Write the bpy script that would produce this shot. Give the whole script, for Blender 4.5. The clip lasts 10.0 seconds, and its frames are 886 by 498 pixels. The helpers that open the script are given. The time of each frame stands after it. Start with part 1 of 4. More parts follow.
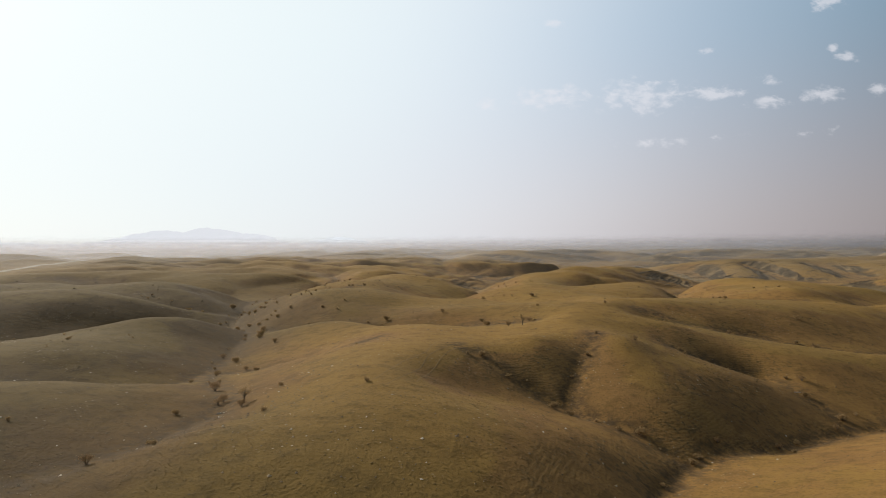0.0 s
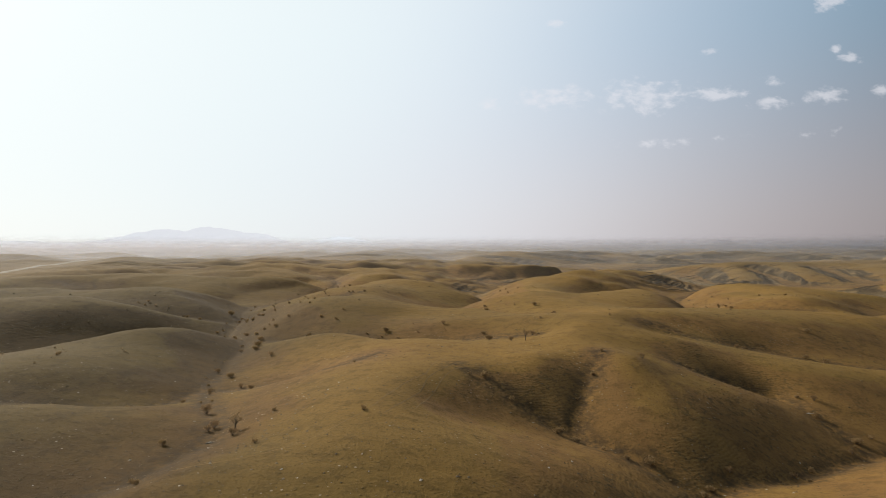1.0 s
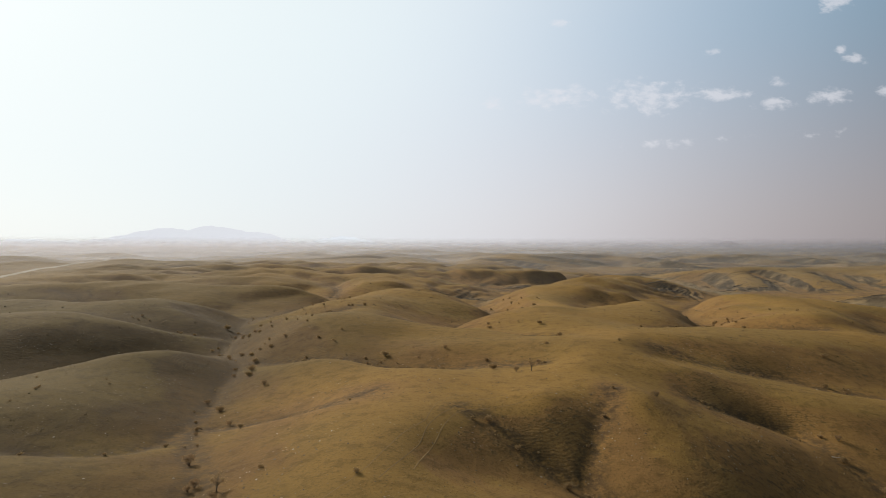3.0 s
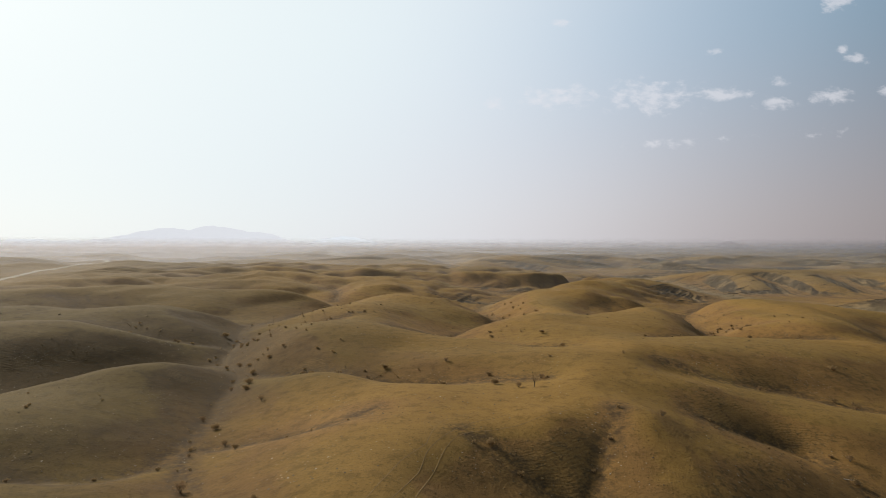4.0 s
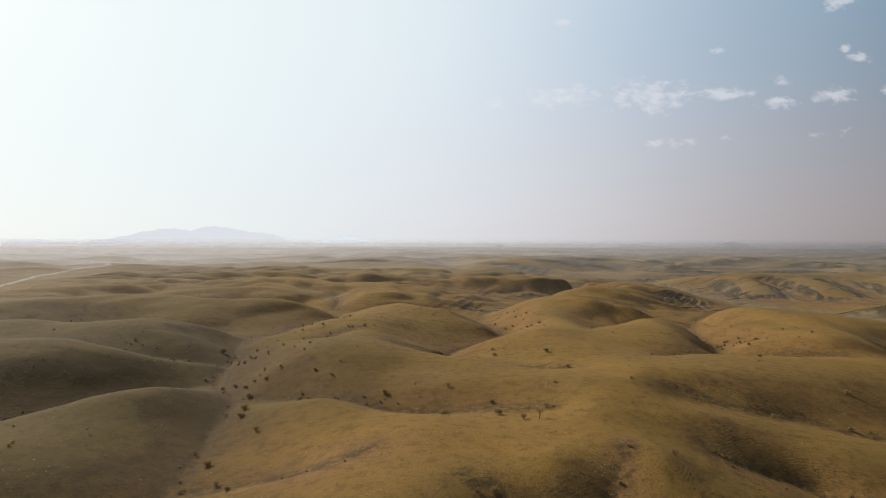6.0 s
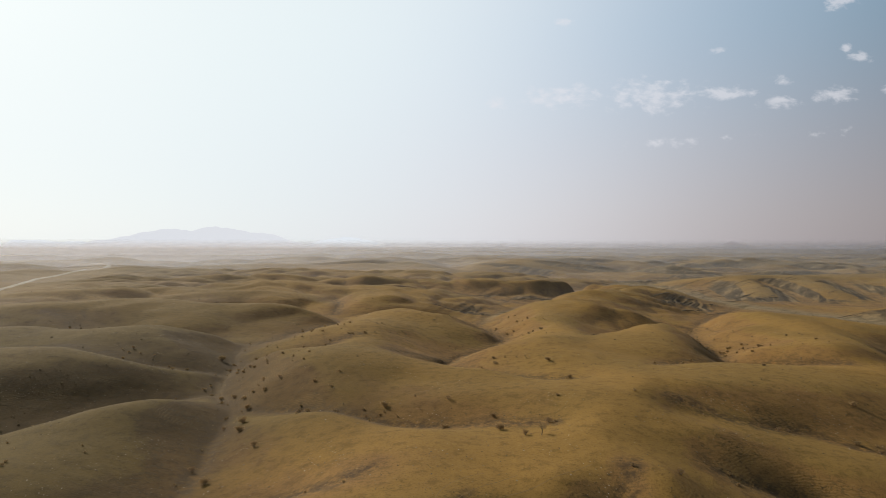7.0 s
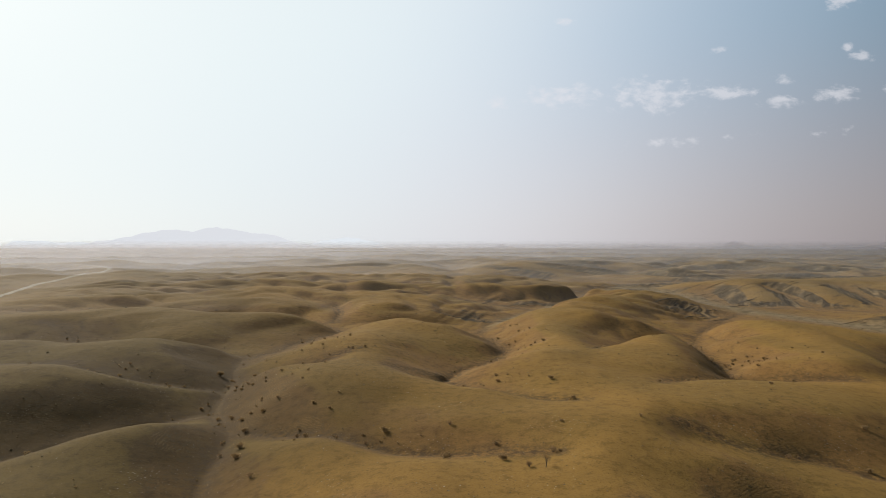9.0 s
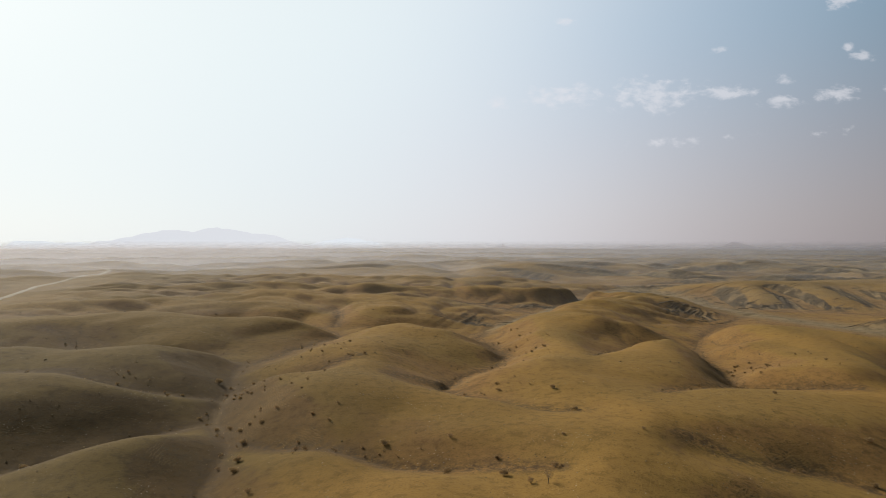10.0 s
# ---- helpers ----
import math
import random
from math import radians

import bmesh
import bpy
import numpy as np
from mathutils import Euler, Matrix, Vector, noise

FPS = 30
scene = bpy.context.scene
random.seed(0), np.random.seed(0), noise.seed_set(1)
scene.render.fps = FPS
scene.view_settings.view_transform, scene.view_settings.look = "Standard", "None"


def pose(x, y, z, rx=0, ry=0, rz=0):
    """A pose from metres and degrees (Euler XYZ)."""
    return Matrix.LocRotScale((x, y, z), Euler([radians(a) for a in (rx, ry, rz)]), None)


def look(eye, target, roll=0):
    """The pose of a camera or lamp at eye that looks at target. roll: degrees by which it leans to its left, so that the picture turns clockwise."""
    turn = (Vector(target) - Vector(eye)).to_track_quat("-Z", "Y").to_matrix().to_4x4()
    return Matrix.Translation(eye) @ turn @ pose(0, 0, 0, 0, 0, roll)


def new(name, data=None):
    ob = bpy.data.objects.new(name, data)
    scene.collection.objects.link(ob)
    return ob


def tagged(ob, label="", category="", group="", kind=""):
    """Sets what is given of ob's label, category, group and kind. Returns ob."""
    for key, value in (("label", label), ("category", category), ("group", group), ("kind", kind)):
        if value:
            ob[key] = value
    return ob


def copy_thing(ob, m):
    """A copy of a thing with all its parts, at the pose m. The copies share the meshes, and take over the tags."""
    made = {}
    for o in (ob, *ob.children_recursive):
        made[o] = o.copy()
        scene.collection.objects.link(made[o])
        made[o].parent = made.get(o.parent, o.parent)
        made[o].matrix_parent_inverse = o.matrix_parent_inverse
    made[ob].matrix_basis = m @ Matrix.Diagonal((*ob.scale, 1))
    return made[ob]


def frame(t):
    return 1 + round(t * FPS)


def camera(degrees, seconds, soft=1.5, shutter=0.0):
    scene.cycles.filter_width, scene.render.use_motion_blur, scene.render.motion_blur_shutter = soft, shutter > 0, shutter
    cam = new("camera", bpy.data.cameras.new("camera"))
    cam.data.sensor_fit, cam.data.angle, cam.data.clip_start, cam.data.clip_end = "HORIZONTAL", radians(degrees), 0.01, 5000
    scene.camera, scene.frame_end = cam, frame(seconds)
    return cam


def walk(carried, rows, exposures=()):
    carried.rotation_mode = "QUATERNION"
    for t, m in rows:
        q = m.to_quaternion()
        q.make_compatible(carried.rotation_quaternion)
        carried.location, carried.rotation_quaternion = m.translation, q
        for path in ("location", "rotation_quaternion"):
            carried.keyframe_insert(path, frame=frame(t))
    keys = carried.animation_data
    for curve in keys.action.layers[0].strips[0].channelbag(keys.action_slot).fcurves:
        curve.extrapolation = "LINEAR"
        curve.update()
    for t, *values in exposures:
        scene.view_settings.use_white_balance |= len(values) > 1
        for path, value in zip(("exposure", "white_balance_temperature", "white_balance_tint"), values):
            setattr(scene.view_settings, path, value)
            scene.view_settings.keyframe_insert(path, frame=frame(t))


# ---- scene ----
cam = camera(73.7, 10.0, soft=0.85)
# seconds; eye x, y, z; yaw, pitch, roll
ROWS = [
    (0.0, 0.093, 3.403, 30.007, 0.159, -0.428, -0.422),
    (0.5, 0.121, 5.069, 31.301, 0.232, -0.444, -0.286),
    (1.0, 0.146, 6.721, 32.586, 0.302, -0.459, -0.172),
    (1.5, 0.168, 8.343, 33.865, 0.369, -0.473, -0.079),
    (2.0, 0.188, 9.919, 35.136, 0.434, -0.486, -0.005),
    (2.5, 0.205, 11.440, 36.400, 0.495, -0.498, 0.052),
    (3.0, 0.220, 12.894, 37.656, 0.554, -0.510, 0.093),
    (3.5, 0.232, 14.275, 38.904, 0.610, -0.520, 0.120),
    (4.0, 0.241, 15.577, 40.145, 0.662, -0.530, 0.136),
    (4.5, 0.247, 16.799, 41.377, 0.712, -0.539, 0.140),
    (5.0, 0.251, 17.938, 42.602, 0.759, -0.547, 0.137),
    (5.5, 0.252, 18.998, 43.818, 0.803, -0.555, 0.126),
    (6.0, 0.250, 19.982, 45.026, 0.844, -0.562, 0.110),
    (6.5, 0.246, 20.896, 46.226, 0.881, -0.567, 0.091),
    (7.0, 0.239, 21.750, 47.418, 0.916, -0.572, 0.070),
    (7.5, 0.229, 22.555, 48.600, 0.947, -0.577, 0.049),
    (8.0, 0.216, 23.323, 49.775, 0.976, -0.580, 0.030),
    (8.5, 0.201, 24.070, 50.940, 1.001, -0.582, 0.014),
    (9.0, 0.183, 24.815, 52.097, 1.023, -0.584, 0.004),
    (9.5, 0.163, 25.577, 53.244, 1.041, -0.585, 0.001),
    (10.0, 0.140, 26.379, 54.383, 1.057, -0.585, 0.006),
]
walk(cam, [(t, pose(x, y, z, 90 + pitch, 0, yaw) @ pose(0, 0, 0, 0, 0, roll)) for t, x, y, z, yaw, pitch, roll in ROWS],
     exposures=[(0.0, 0.49), (4.0, 0.45), (10.0, 0.43)])

# ---- light ----
SUN_AZ, SUN_EL = -46.0, 28.0
SUN_DIR = Vector((math.sin(radians(SUN_AZ)) * math.cos(radians(SUN_EL)),
                  math.cos(radians(SUN_AZ)) * math.cos(radians(SUN_EL)), math.sin(radians(SUN_EL))))
GLOW_DIR = Vector((-0.75, 0.545, 0.375))  # middle of the bright dust round the sun
sun_data = bpy.data.lights.new("sun", "SUN")
sun_data.energy, sun_data.angle, sun_data.color = 3.75, radians(12.0), (1.0, 0.90, 0.74)
sun = new("sun", sun_data)
sun.matrix_world = look((0, 0, 0), -SUN_DIR)


class Graph:
    """Short hand for node trees."""

    def __init__(self, tree):
        self.tree = tree
        tree.nodes.clear()

    def node(self, kind, **props):
        n = self.tree.nodes.new(kind)
        for key, value in props.items():
            setattr(n, key, value)
        return n

    def put(self, socket, value):
        if isinstance(value, bpy.types.NodeSocket):
            self.tree.links.new(value, socket)
        elif value is not None:
            socket.default_value = value

    def math(self, op, a, b=None, c=None, clamp=False):
        n = self.node("ShaderNodeMath", operation=op, use_clamp=clamp)
        for s, v in zip(n.inputs, (a, b, c)):
            self.put(s, v)
        return n.outputs[0]

    def vec(self, op, a, b=None):
        n = self.node("ShaderNodeVectorMath", operation=op)
        self.put(n.inputs[0], a)
        self.put(n.inputs[1], b)
        return n.outputs["Value"] if op in ("DOT_PRODUCT", "LENGTH", "DISTANCE") else n.outputs[0]

    def mix(self, f, a, b, blend="MIX"):
        n = self.node("ShaderNodeMix", data_type="RGBA", blend_type=blend)
        self.put(n.inputs["Factor"], f)
        self.put(n.inputs["A"], (*a, 1) if isinstance(a, tuple) else a)
        self.put(n.inputs["B"], (*b, 1) if isinstance(b, tuple) else b)
        return n.outputs["Result"]

    def remap(self, v, lo, hi, a=0.0, b=1.0):
        n = self.node("ShaderNodeMapRange", interpolation_type="SMOOTHSTEP")
        for s, x in zip(n.inputs, (v, lo, hi, a, b)):
            self.put(s, x)
        return n.outputs[0]

    def ramp(self, v, stops):
        n = self.node("ShaderNodeValToRGB")
        n.color_ramp.interpolation = "B_SPLINE"
        els = n.color_ramp.elements
        while len(els) < len(stops):
            els.new(0.5)
        for e, (p, c) in zip(els, stops):
            e.position, e.color = p, (*c, 1)
        self.put(n.inputs[0], v)
        return n.outputs[0]

    def noise(self, where, scale, detail=4, rough=0.55, distort=0.0):
        n = self.node("ShaderNodeTexNoise")
        self.put(n.inputs["Vector"], where)
        for k, v in (("Scale", scale), ("Detail", detail), ("Roughness", rough), ("Distortion", distort)):
            n.inputs[k].default_value = v
        return n.outputs["Fac"]

    def attr(self, name):
        return self.node("ShaderNodeAttribute", attribute_name=name).outputs["Fac"]


# hazy daylight: Nishita sky under a veil of bright dust that thickens towards the sun and the horizon
world = bpy.data.worlds.new("sky")
scene.world = world
world.use_nodes = True
g = Graph(world.node_tree)
sky = g.node("ShaderNodeTexSky", sky_type="NISHITA", sun_disc=False, sun_elevation=radians(SUN_EL),
             sun_rotation=radians(SUN_AZ) % (2 * math.pi), dust_density=3.0, altitude=900)
way = g.node("ShaderNodeTexCoord").outputs["Generated"]
sep = g.node("ShaderNodeSeparateXYZ")
g.put(sep.inputs[0], way)
near_sun = g.math("MULTIPLY_ADD", g.vec("DOT_PRODUCT", way, tuple(GLOW_DIR)), 0.5, 0.5)
high = g.ramp(near_sun, [(0.0, (0.05, 0.06, 0.075)), (0.36, (0.085, 0.115, 0.155)), (0.52, (0.19, 0.30, 0.40)), (0.60, (0.31, 0.42, 0.53)),
                         (0.70, (0.49, 0.60, 0.72)), (0.80, (0.76, 0.84, 0.91)), (0.89, (0.86, 0.95, 0.97)), (1.0, (0.90, 0.97, 0.97))])
low = g.ramp(near_sun, [(0.0, (0.08, 0.075, 0.08)), (0.38, (0.19, 0.17, 0.175)), (0.50, (0.36, 0.322, 0.33)), (0.60, (0.49, 0.455, 0.475)),
                        (0.70, (0.68, 0.665, 0.70)), (0.80, (0.78, 0.80, 0.85)), (0.90, (0.82, 0.89, 0.92)), (1.0, (0.88, 0.95, 0.96))])
haze = g.remap(sep.outputs["Z"], 0.0, 0.36, 1.0, 0.0)
veil = g.mix(haze, high, low)
# unseen sky overhead, dimmed to cut the fill light on the slopes
thin = g.remap(sep.outputs["Z"], 0.42, 0.85, 1.0, 0.6)
# small broken clouds, in a plane square to the way north
ahead = g.math("MAXIMUM", g.math("ABSOLUTE", sep.outputs["Y"]), 0.05)
flat = g.node("ShaderNodeCombineXYZ")
g.put(flat.inputs[0], g.math("DIVIDE", sep.outputs["X"], ahead))
g.put(flat.inputs[1], g.math("DIVIDE", sep.outputs["Z"], ahead))
puffs = g.noise(g.vec("MULTIPLY", flat.outputs[0], (1.0, 1.8, 1.0)), 34.0, 8, 0.62, 0.2)
CLOUDS = [(0.648, 0.406, 0.030, 0.020, 1.0), (0.682, 0.311, 0.020, 0.011, 1.0), (0.656, 0.326, 0.014, 0.008, 0.95), (0.640, 0.248, 0.036, 0.014, 1.0),
          (0.545, 0.237, 0.034, 0.013, 0.95), (0.455, 0.250, 0.050, 0.014, 0.95), (0.335, 0.246, 0.085, 0.032, 0.82), (0.190, 0.248, 0.075, 0.022, 0.82),
          (0.186, 0.372, 0.022, 0.009, 0.8), (0.448, 0.324, 0.018, 0.008, 0.6), (0.634, 0.187, 0.070, 0.013, 0.42), (0.735, 0.257, 0.020, 0.012, 1.0),
          (0.36, 0.168, 0.090, 0.014, 0.42), (0.09, 0.236, 0.050, 0.014, 0.6), (0.55, 0.272, 0.03, 0.009, 0.6), (0.48, 0.178, 0.05, 0.010, 0.36)]
cover = None
for u, v, w, h, much in CLOUDS:
    off = g.vec("SUBTRACT", flat.outputs[0], (u, v, 0.0))
    d = g.vec("LENGTH", g.vec("MULTIPLY", off, (0.8 / w, 0.85 / h, 1.0)))
    m = g.remap(d, 0.0, 1.4, much, 0.0)
    cover = m if cover is None else g.math("MAXIMUM", cover, m)
cloud = g.remap(g.math("MULTIPLY_ADD", cover, 0.40, puffs), 0.62, 0.94, 0.0, 0.85)
cloud = g.math("MULTIPLY", cloud, g.remap(cover, 0.0, 0.3))
veil = g.mix(cloud, veil, g.mix(0.35, (0.84, 0.83, 0.87), veil))
clear = g.mix(1.0, sky.outputs[0], (0.1, 0.1, 0.1), "MULTIPLY")
back = g.node("ShaderNodeBackground")
g.put(back.inputs["Color"], g.vec("MULTIPLY", g.mix(0.94, clear, veil), g.mix(thin, (0.0, 0.0, 0.0), (1.0, 1.0, 1.0))))
back.inputs["Strength"].default_value = 0.72
g.put(g.node("ShaderNodeOutputWorld").inputs["Surface"], back.outputs[0])

# ---- materials ----


def material(name):
    m = bpy.data.materials.new(name)
    m.use_nodes = True
    return m, Graph(m.node_tree)


def finish(g, color, rough=0.9, bump=None, strength=0.5, distance=0.1, sheen=0.0, spec=0.2):
    b = g.node("ShaderNodeBsdfPrincipled")
    g.put(b.inputs["Base Color"], (*color, 1) if isinstance(color, tuple) else color)
    g.put(b.inputs["Roughness"], rough)
    b.inputs["Specular IOR Level"].default_value = spec
    b.inputs["Sheen Weight"].default_value = sheen
    if bump is not None:
        n = g.node("ShaderNodeBump")
        n.inputs["Strength"].default_value, n.inputs["Distance"].default_value = strength, distance
        g.put(n.inputs["Height"], bump)
        g.put(b.inputs["Normal"], n.outputs[0])
    g.put(g.node("ShaderNodeOutputMaterial").inputs["Surface"], b.outputs[0])


def ground_material():
    m, g = material("dry_grass_hills")
    at = g.node("ShaderNodeTexCoord").outputs["Object"]
    broad = g.noise(at, 0.018, 3, 0.5)
    patch = g.noise(at, 0.09, 5, 0.6)
    tuft = g.noise(at, 2.4, 5, 0.66)
    mottle = g.noise(at, 0.38, 8, 0.74)
    dots = g.node("ShaderNodeTexVoronoi", feature="F1")
    g.put(dots.inputs["Vector"], at)
    dots.inputs["Scale"].default_value = 1.5
    pick = g.node("ShaderNodeSeparateColor")
    g.put(pick.inputs[0], dots.outputs["Color"])
    speck = g.math("MULTIPLY", g.remap(dots.outputs["Distance"], 0.13, 0.24, 1.0, 0.0), g.remap(pick.outputs[0], 0.45, 0.75))
    grass = g.mix(g.remap(broad, 0.35, 0.65), (0.204, 0.118, 0.030), (0.177, 0.108, 0.030))
    soil = g.mix(g.remap(patch, 0.3, 0.7), (0.165, 0.092, 0.031), (0.204, 0.115, 0.035))
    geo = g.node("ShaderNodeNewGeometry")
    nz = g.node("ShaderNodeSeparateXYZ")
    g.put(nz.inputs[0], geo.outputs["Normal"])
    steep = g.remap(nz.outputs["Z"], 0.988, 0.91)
    # golden grass on crests; stony brown soil on flanks, which holds some painted shade
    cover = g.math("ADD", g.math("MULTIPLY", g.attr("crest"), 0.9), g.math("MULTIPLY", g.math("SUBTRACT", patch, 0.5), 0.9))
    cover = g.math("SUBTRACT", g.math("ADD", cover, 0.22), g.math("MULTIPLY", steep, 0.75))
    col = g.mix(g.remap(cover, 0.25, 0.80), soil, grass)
    # duller olive grass in the western hills, with their shade painted into it
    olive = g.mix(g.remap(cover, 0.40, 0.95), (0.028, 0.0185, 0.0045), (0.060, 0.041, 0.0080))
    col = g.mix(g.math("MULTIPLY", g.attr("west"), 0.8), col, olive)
    col = g.mix(g.remap(tuft, 0.50, 0.70, 0.0, 0.52), col, g.mix(1.0, col, (0.45, 0.47, 0.5), "MULTIPLY"))
    col = g.mix(g.remap(tuft, 0.30, 0.42, 0.35, 0.0), col, g.mix(1.0, col, (1.35, 1.3, 1.2), "MULTIPLY"))
    col = g.mix(g.remap(mottle, 0.49, 0.62, 0.0, 0.44), col, g.mix(1.0, col, (0.46, 0.47, 0.46), "MULTIPLY"))
    col = g.mix(g.remap(mottle, 0.34, 0.47, 0.26, 0.0), col, g.mix(1.0, col, (1.4, 1.36, 1.25), "MULTIPLY"))
    col = g.mix(g.math("MULTIPLY", speck, 0.38), col, (0.060, 0.041, 0.018))
    # dark scrub flecks on steep flanks, which also paint in some shade
    scrub = g.math("MULTIPLY", g.remap(g.noise(at, 0.9, 6, 0.72), 0.50, 0.62), g.math("MULTIPLY", steep, g.remap(g.noise(at, 0.05, 3, 0.5), 0.42, 0.58)))
    col = g.mix(g.math("MULTIPLY", scrub, 0.6), col, (0.050, 0.040, 0.020))
    # broken quartz and pale stones
    stones = g.node("ShaderNodeTexVoronoi", feature="F1")
    g.put(stones.inputs["Vector"], at)
    stones.inputs["Scale"].default_value = 1.1
    stone = g.math("MULTIPLY", g.remap(stones.outputs["Distance"], 0.10, 0.15, 1.0, 0.0), g.remap(g.noise(at, 0.07, 3), 0.52, 0.66))
    col = g.mix(g.math("MULTIPLY", stone, 0.7), col, (0.36, 0.30, 0.22))
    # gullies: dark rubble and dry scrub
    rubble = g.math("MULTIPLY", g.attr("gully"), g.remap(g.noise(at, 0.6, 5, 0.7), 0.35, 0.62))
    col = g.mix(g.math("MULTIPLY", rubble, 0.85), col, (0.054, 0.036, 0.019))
    bed = g.math("MULTIPLY", g.remap(g.attr("gully"), 0.80, 0.97), g.remap(g.noise(at, 0.12, 4, 0.6), 0.45, 0.6))
    col = g.mix(g.math("MULTIPLY", bed, g.remap(g.attr("west"), 0.7, 1.0, 0.0, 0.3)), col, (0.15, 0.105, 0.052))
    # banded schist
    sep = g.node("ShaderNodeSeparateXYZ")
    g.put(sep.inputs[0], at)
    dip = g.math("ADD", g.math("MULTIPLY", sep.outputs["Z"], 0.9), g.math("MULTIPLY", sep.outputs["X"], -0.4))
    dip = g.math("ADD", dip, g.math("MULTIPLY", sep.outputs["Y"], 0.08))
    dip = g.math("ADD", dip, g.math("MULTIPLY", g.noise(at, 0.045, 5, 0.6), 1.5))
    grain = g.node("ShaderNodeCombineXYZ")
    g.put(grain.inputs[0], g.math("MULTIPLY", sep.outputs["X"], 0.035))
    g.put(grain.inputs[1], g.math("MULTIPLY", sep.outputs["Y"], 0.03))
    g.put(grain.inputs[2], g.math("MULTIPLY", dip, 0.55))
    band = g.noise(grain.outputs[0], 1.0, 7, 0.65)
    lines = g.remap(band, 0.46, 0.66)
    rock = g.mix(lines, (0.040, 0.027, 0.013), (0.180, 0.122, 0.058))
    rockm = g.remap(g.math("ADD", g.attr("rock"), g.math("MULTIPLY", g.math("SUBTRACT", g.noise(at, 0.05, 5, 0.65), 0.5), 0.9)), 0.28, 0.5)
    col = g.mix(rockm, col, rock)
    # haze put into the colour: far ground pales with distance; then river sand
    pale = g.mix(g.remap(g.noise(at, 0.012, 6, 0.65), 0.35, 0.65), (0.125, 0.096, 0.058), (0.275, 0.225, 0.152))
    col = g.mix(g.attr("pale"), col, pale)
    col = g.mix(g.attr("sand"), col, g.mix(g.remap(g.noise(at, 0.15, 5, 0.7), 0.4, 0.6), (0.185, 0.138, 0.076), (0.125, 0.092, 0.048)))
    # paths trodden along the contours on steep ground
    step = g.math("ADD", g.math("MULTIPLY", sep.outputs["Z"], 21.0), g.math("MULTIPLY", g.noise(at, 0.35, 5, 0.62), 24.0))
    tread = g.math("MULTIPLY", g.math("SINE", step), g.math("MULTIPLY", g.remap(steep, 0.35, 0.9), g.remap(patch, 0.4, 0.6)))
    col = g.mix(g.remap(tread, 0.45, 0.95, 0.0, 0.15), col, (0.23, 0.16, 0.072))
    col = g.mix(g.remap(tread, -0.45, -0.95, 0.0, 0.20), col, (0.048, 0.034, 0.016))
    bump = g.math("ADD", g.math("MULTIPLY", tuft, 0.8), g.math("ADD", g.math("MULTIPLY", speck, 0.5), g.math("MULTIPLY", mottle, 1.2)))
    bump = g.math("ADD", bump, g.math("MULTIPLY", tread, 0.08))
    bump = g.math("ADD", bump, g.math("MULTIPLY", g.math("MULTIPLY", band, rockm), 3.0))
    finish(g, col, 0.95, bump, 0.7, 0.16, spec=0.1)
    return m


def plain_material(name, a, b, scale, rough=0.9, bump=0.3):
    m, g = material(name)
    at = g.node("ShaderNodeTexCoord").outputs["Object"]
    n = g.noise(at, scale, 5, 0.65)
    info = g.node("ShaderNodeObjectInfo").outputs["Random"]
    col = g.mix(g.remap(n, 0.3, 0.7), a, b)
    col = g.mix(g.math("MULTIPLY", info, 0.35), col, tuple(0.6 * x for x in a))
    finish(g, col, rough, n, bump, 0.05, spec=0.15)
    return m


GROUND = ground_material()


def leaf_material(name, a, b):
    """Thin dry leaves: half of the light goes through them."""
    m, g = material(name)
    n = g.noise(g.node("ShaderNodeTexCoord").outputs["Object"], 6.0, 4, 0.65)
    col = g.mix(g.remap(n, 0.3, 0.7), a, b)
    col = g.mix(g.math("MULTIPLY", g.node("ShaderNodeObjectInfo").outputs["Random"], 0.4), col, tuple(0.65 * x for x in a))
    over, under, both = g.node("ShaderNodeBsdfDiffuse"), g.node("ShaderNodeBsdfTranslucent"), g.node("ShaderNodeMixShader")
    g.put(over.inputs[0], col)
    g.put(under.inputs[0], col)
    both.inputs[0].default_value = 0.45
    g.put(both.inputs[1], over.outputs[0])
    g.put(both.inputs[2], under.outputs[0])
    g.put(g.node("ShaderNodeOutputMaterial").inputs["Surface"], both.outputs[0])
    return m


FOLIAGE = leaf_material("dry_foliage", (0.26, 0.178, 0.09), (0.36, 0.25, 0.125))
RUST = leaf_material("rusty_foliage", (0.22, 0.145, 0.078), (0.29, 0.19, 0.10))
BARK = plain_material("grey_bark", (0.10, 0.08, 0.055), (0.19, 0.15, 0.11), 9.0)
RUT = plain_material("worn_earth", (0.150, 0.093, 0.031), (0.190, 0.119, 0.042), 0.8)
GRAVEL = plain_material("road_gravel", (0.22, 0.185, 0.135), (0.28, 0.24, 0.18), 0.3)
SLATE = plain_material("dark_schist", (0.085, 0.060, 0.032), (0.165, 0.118, 0.062), 2.0)


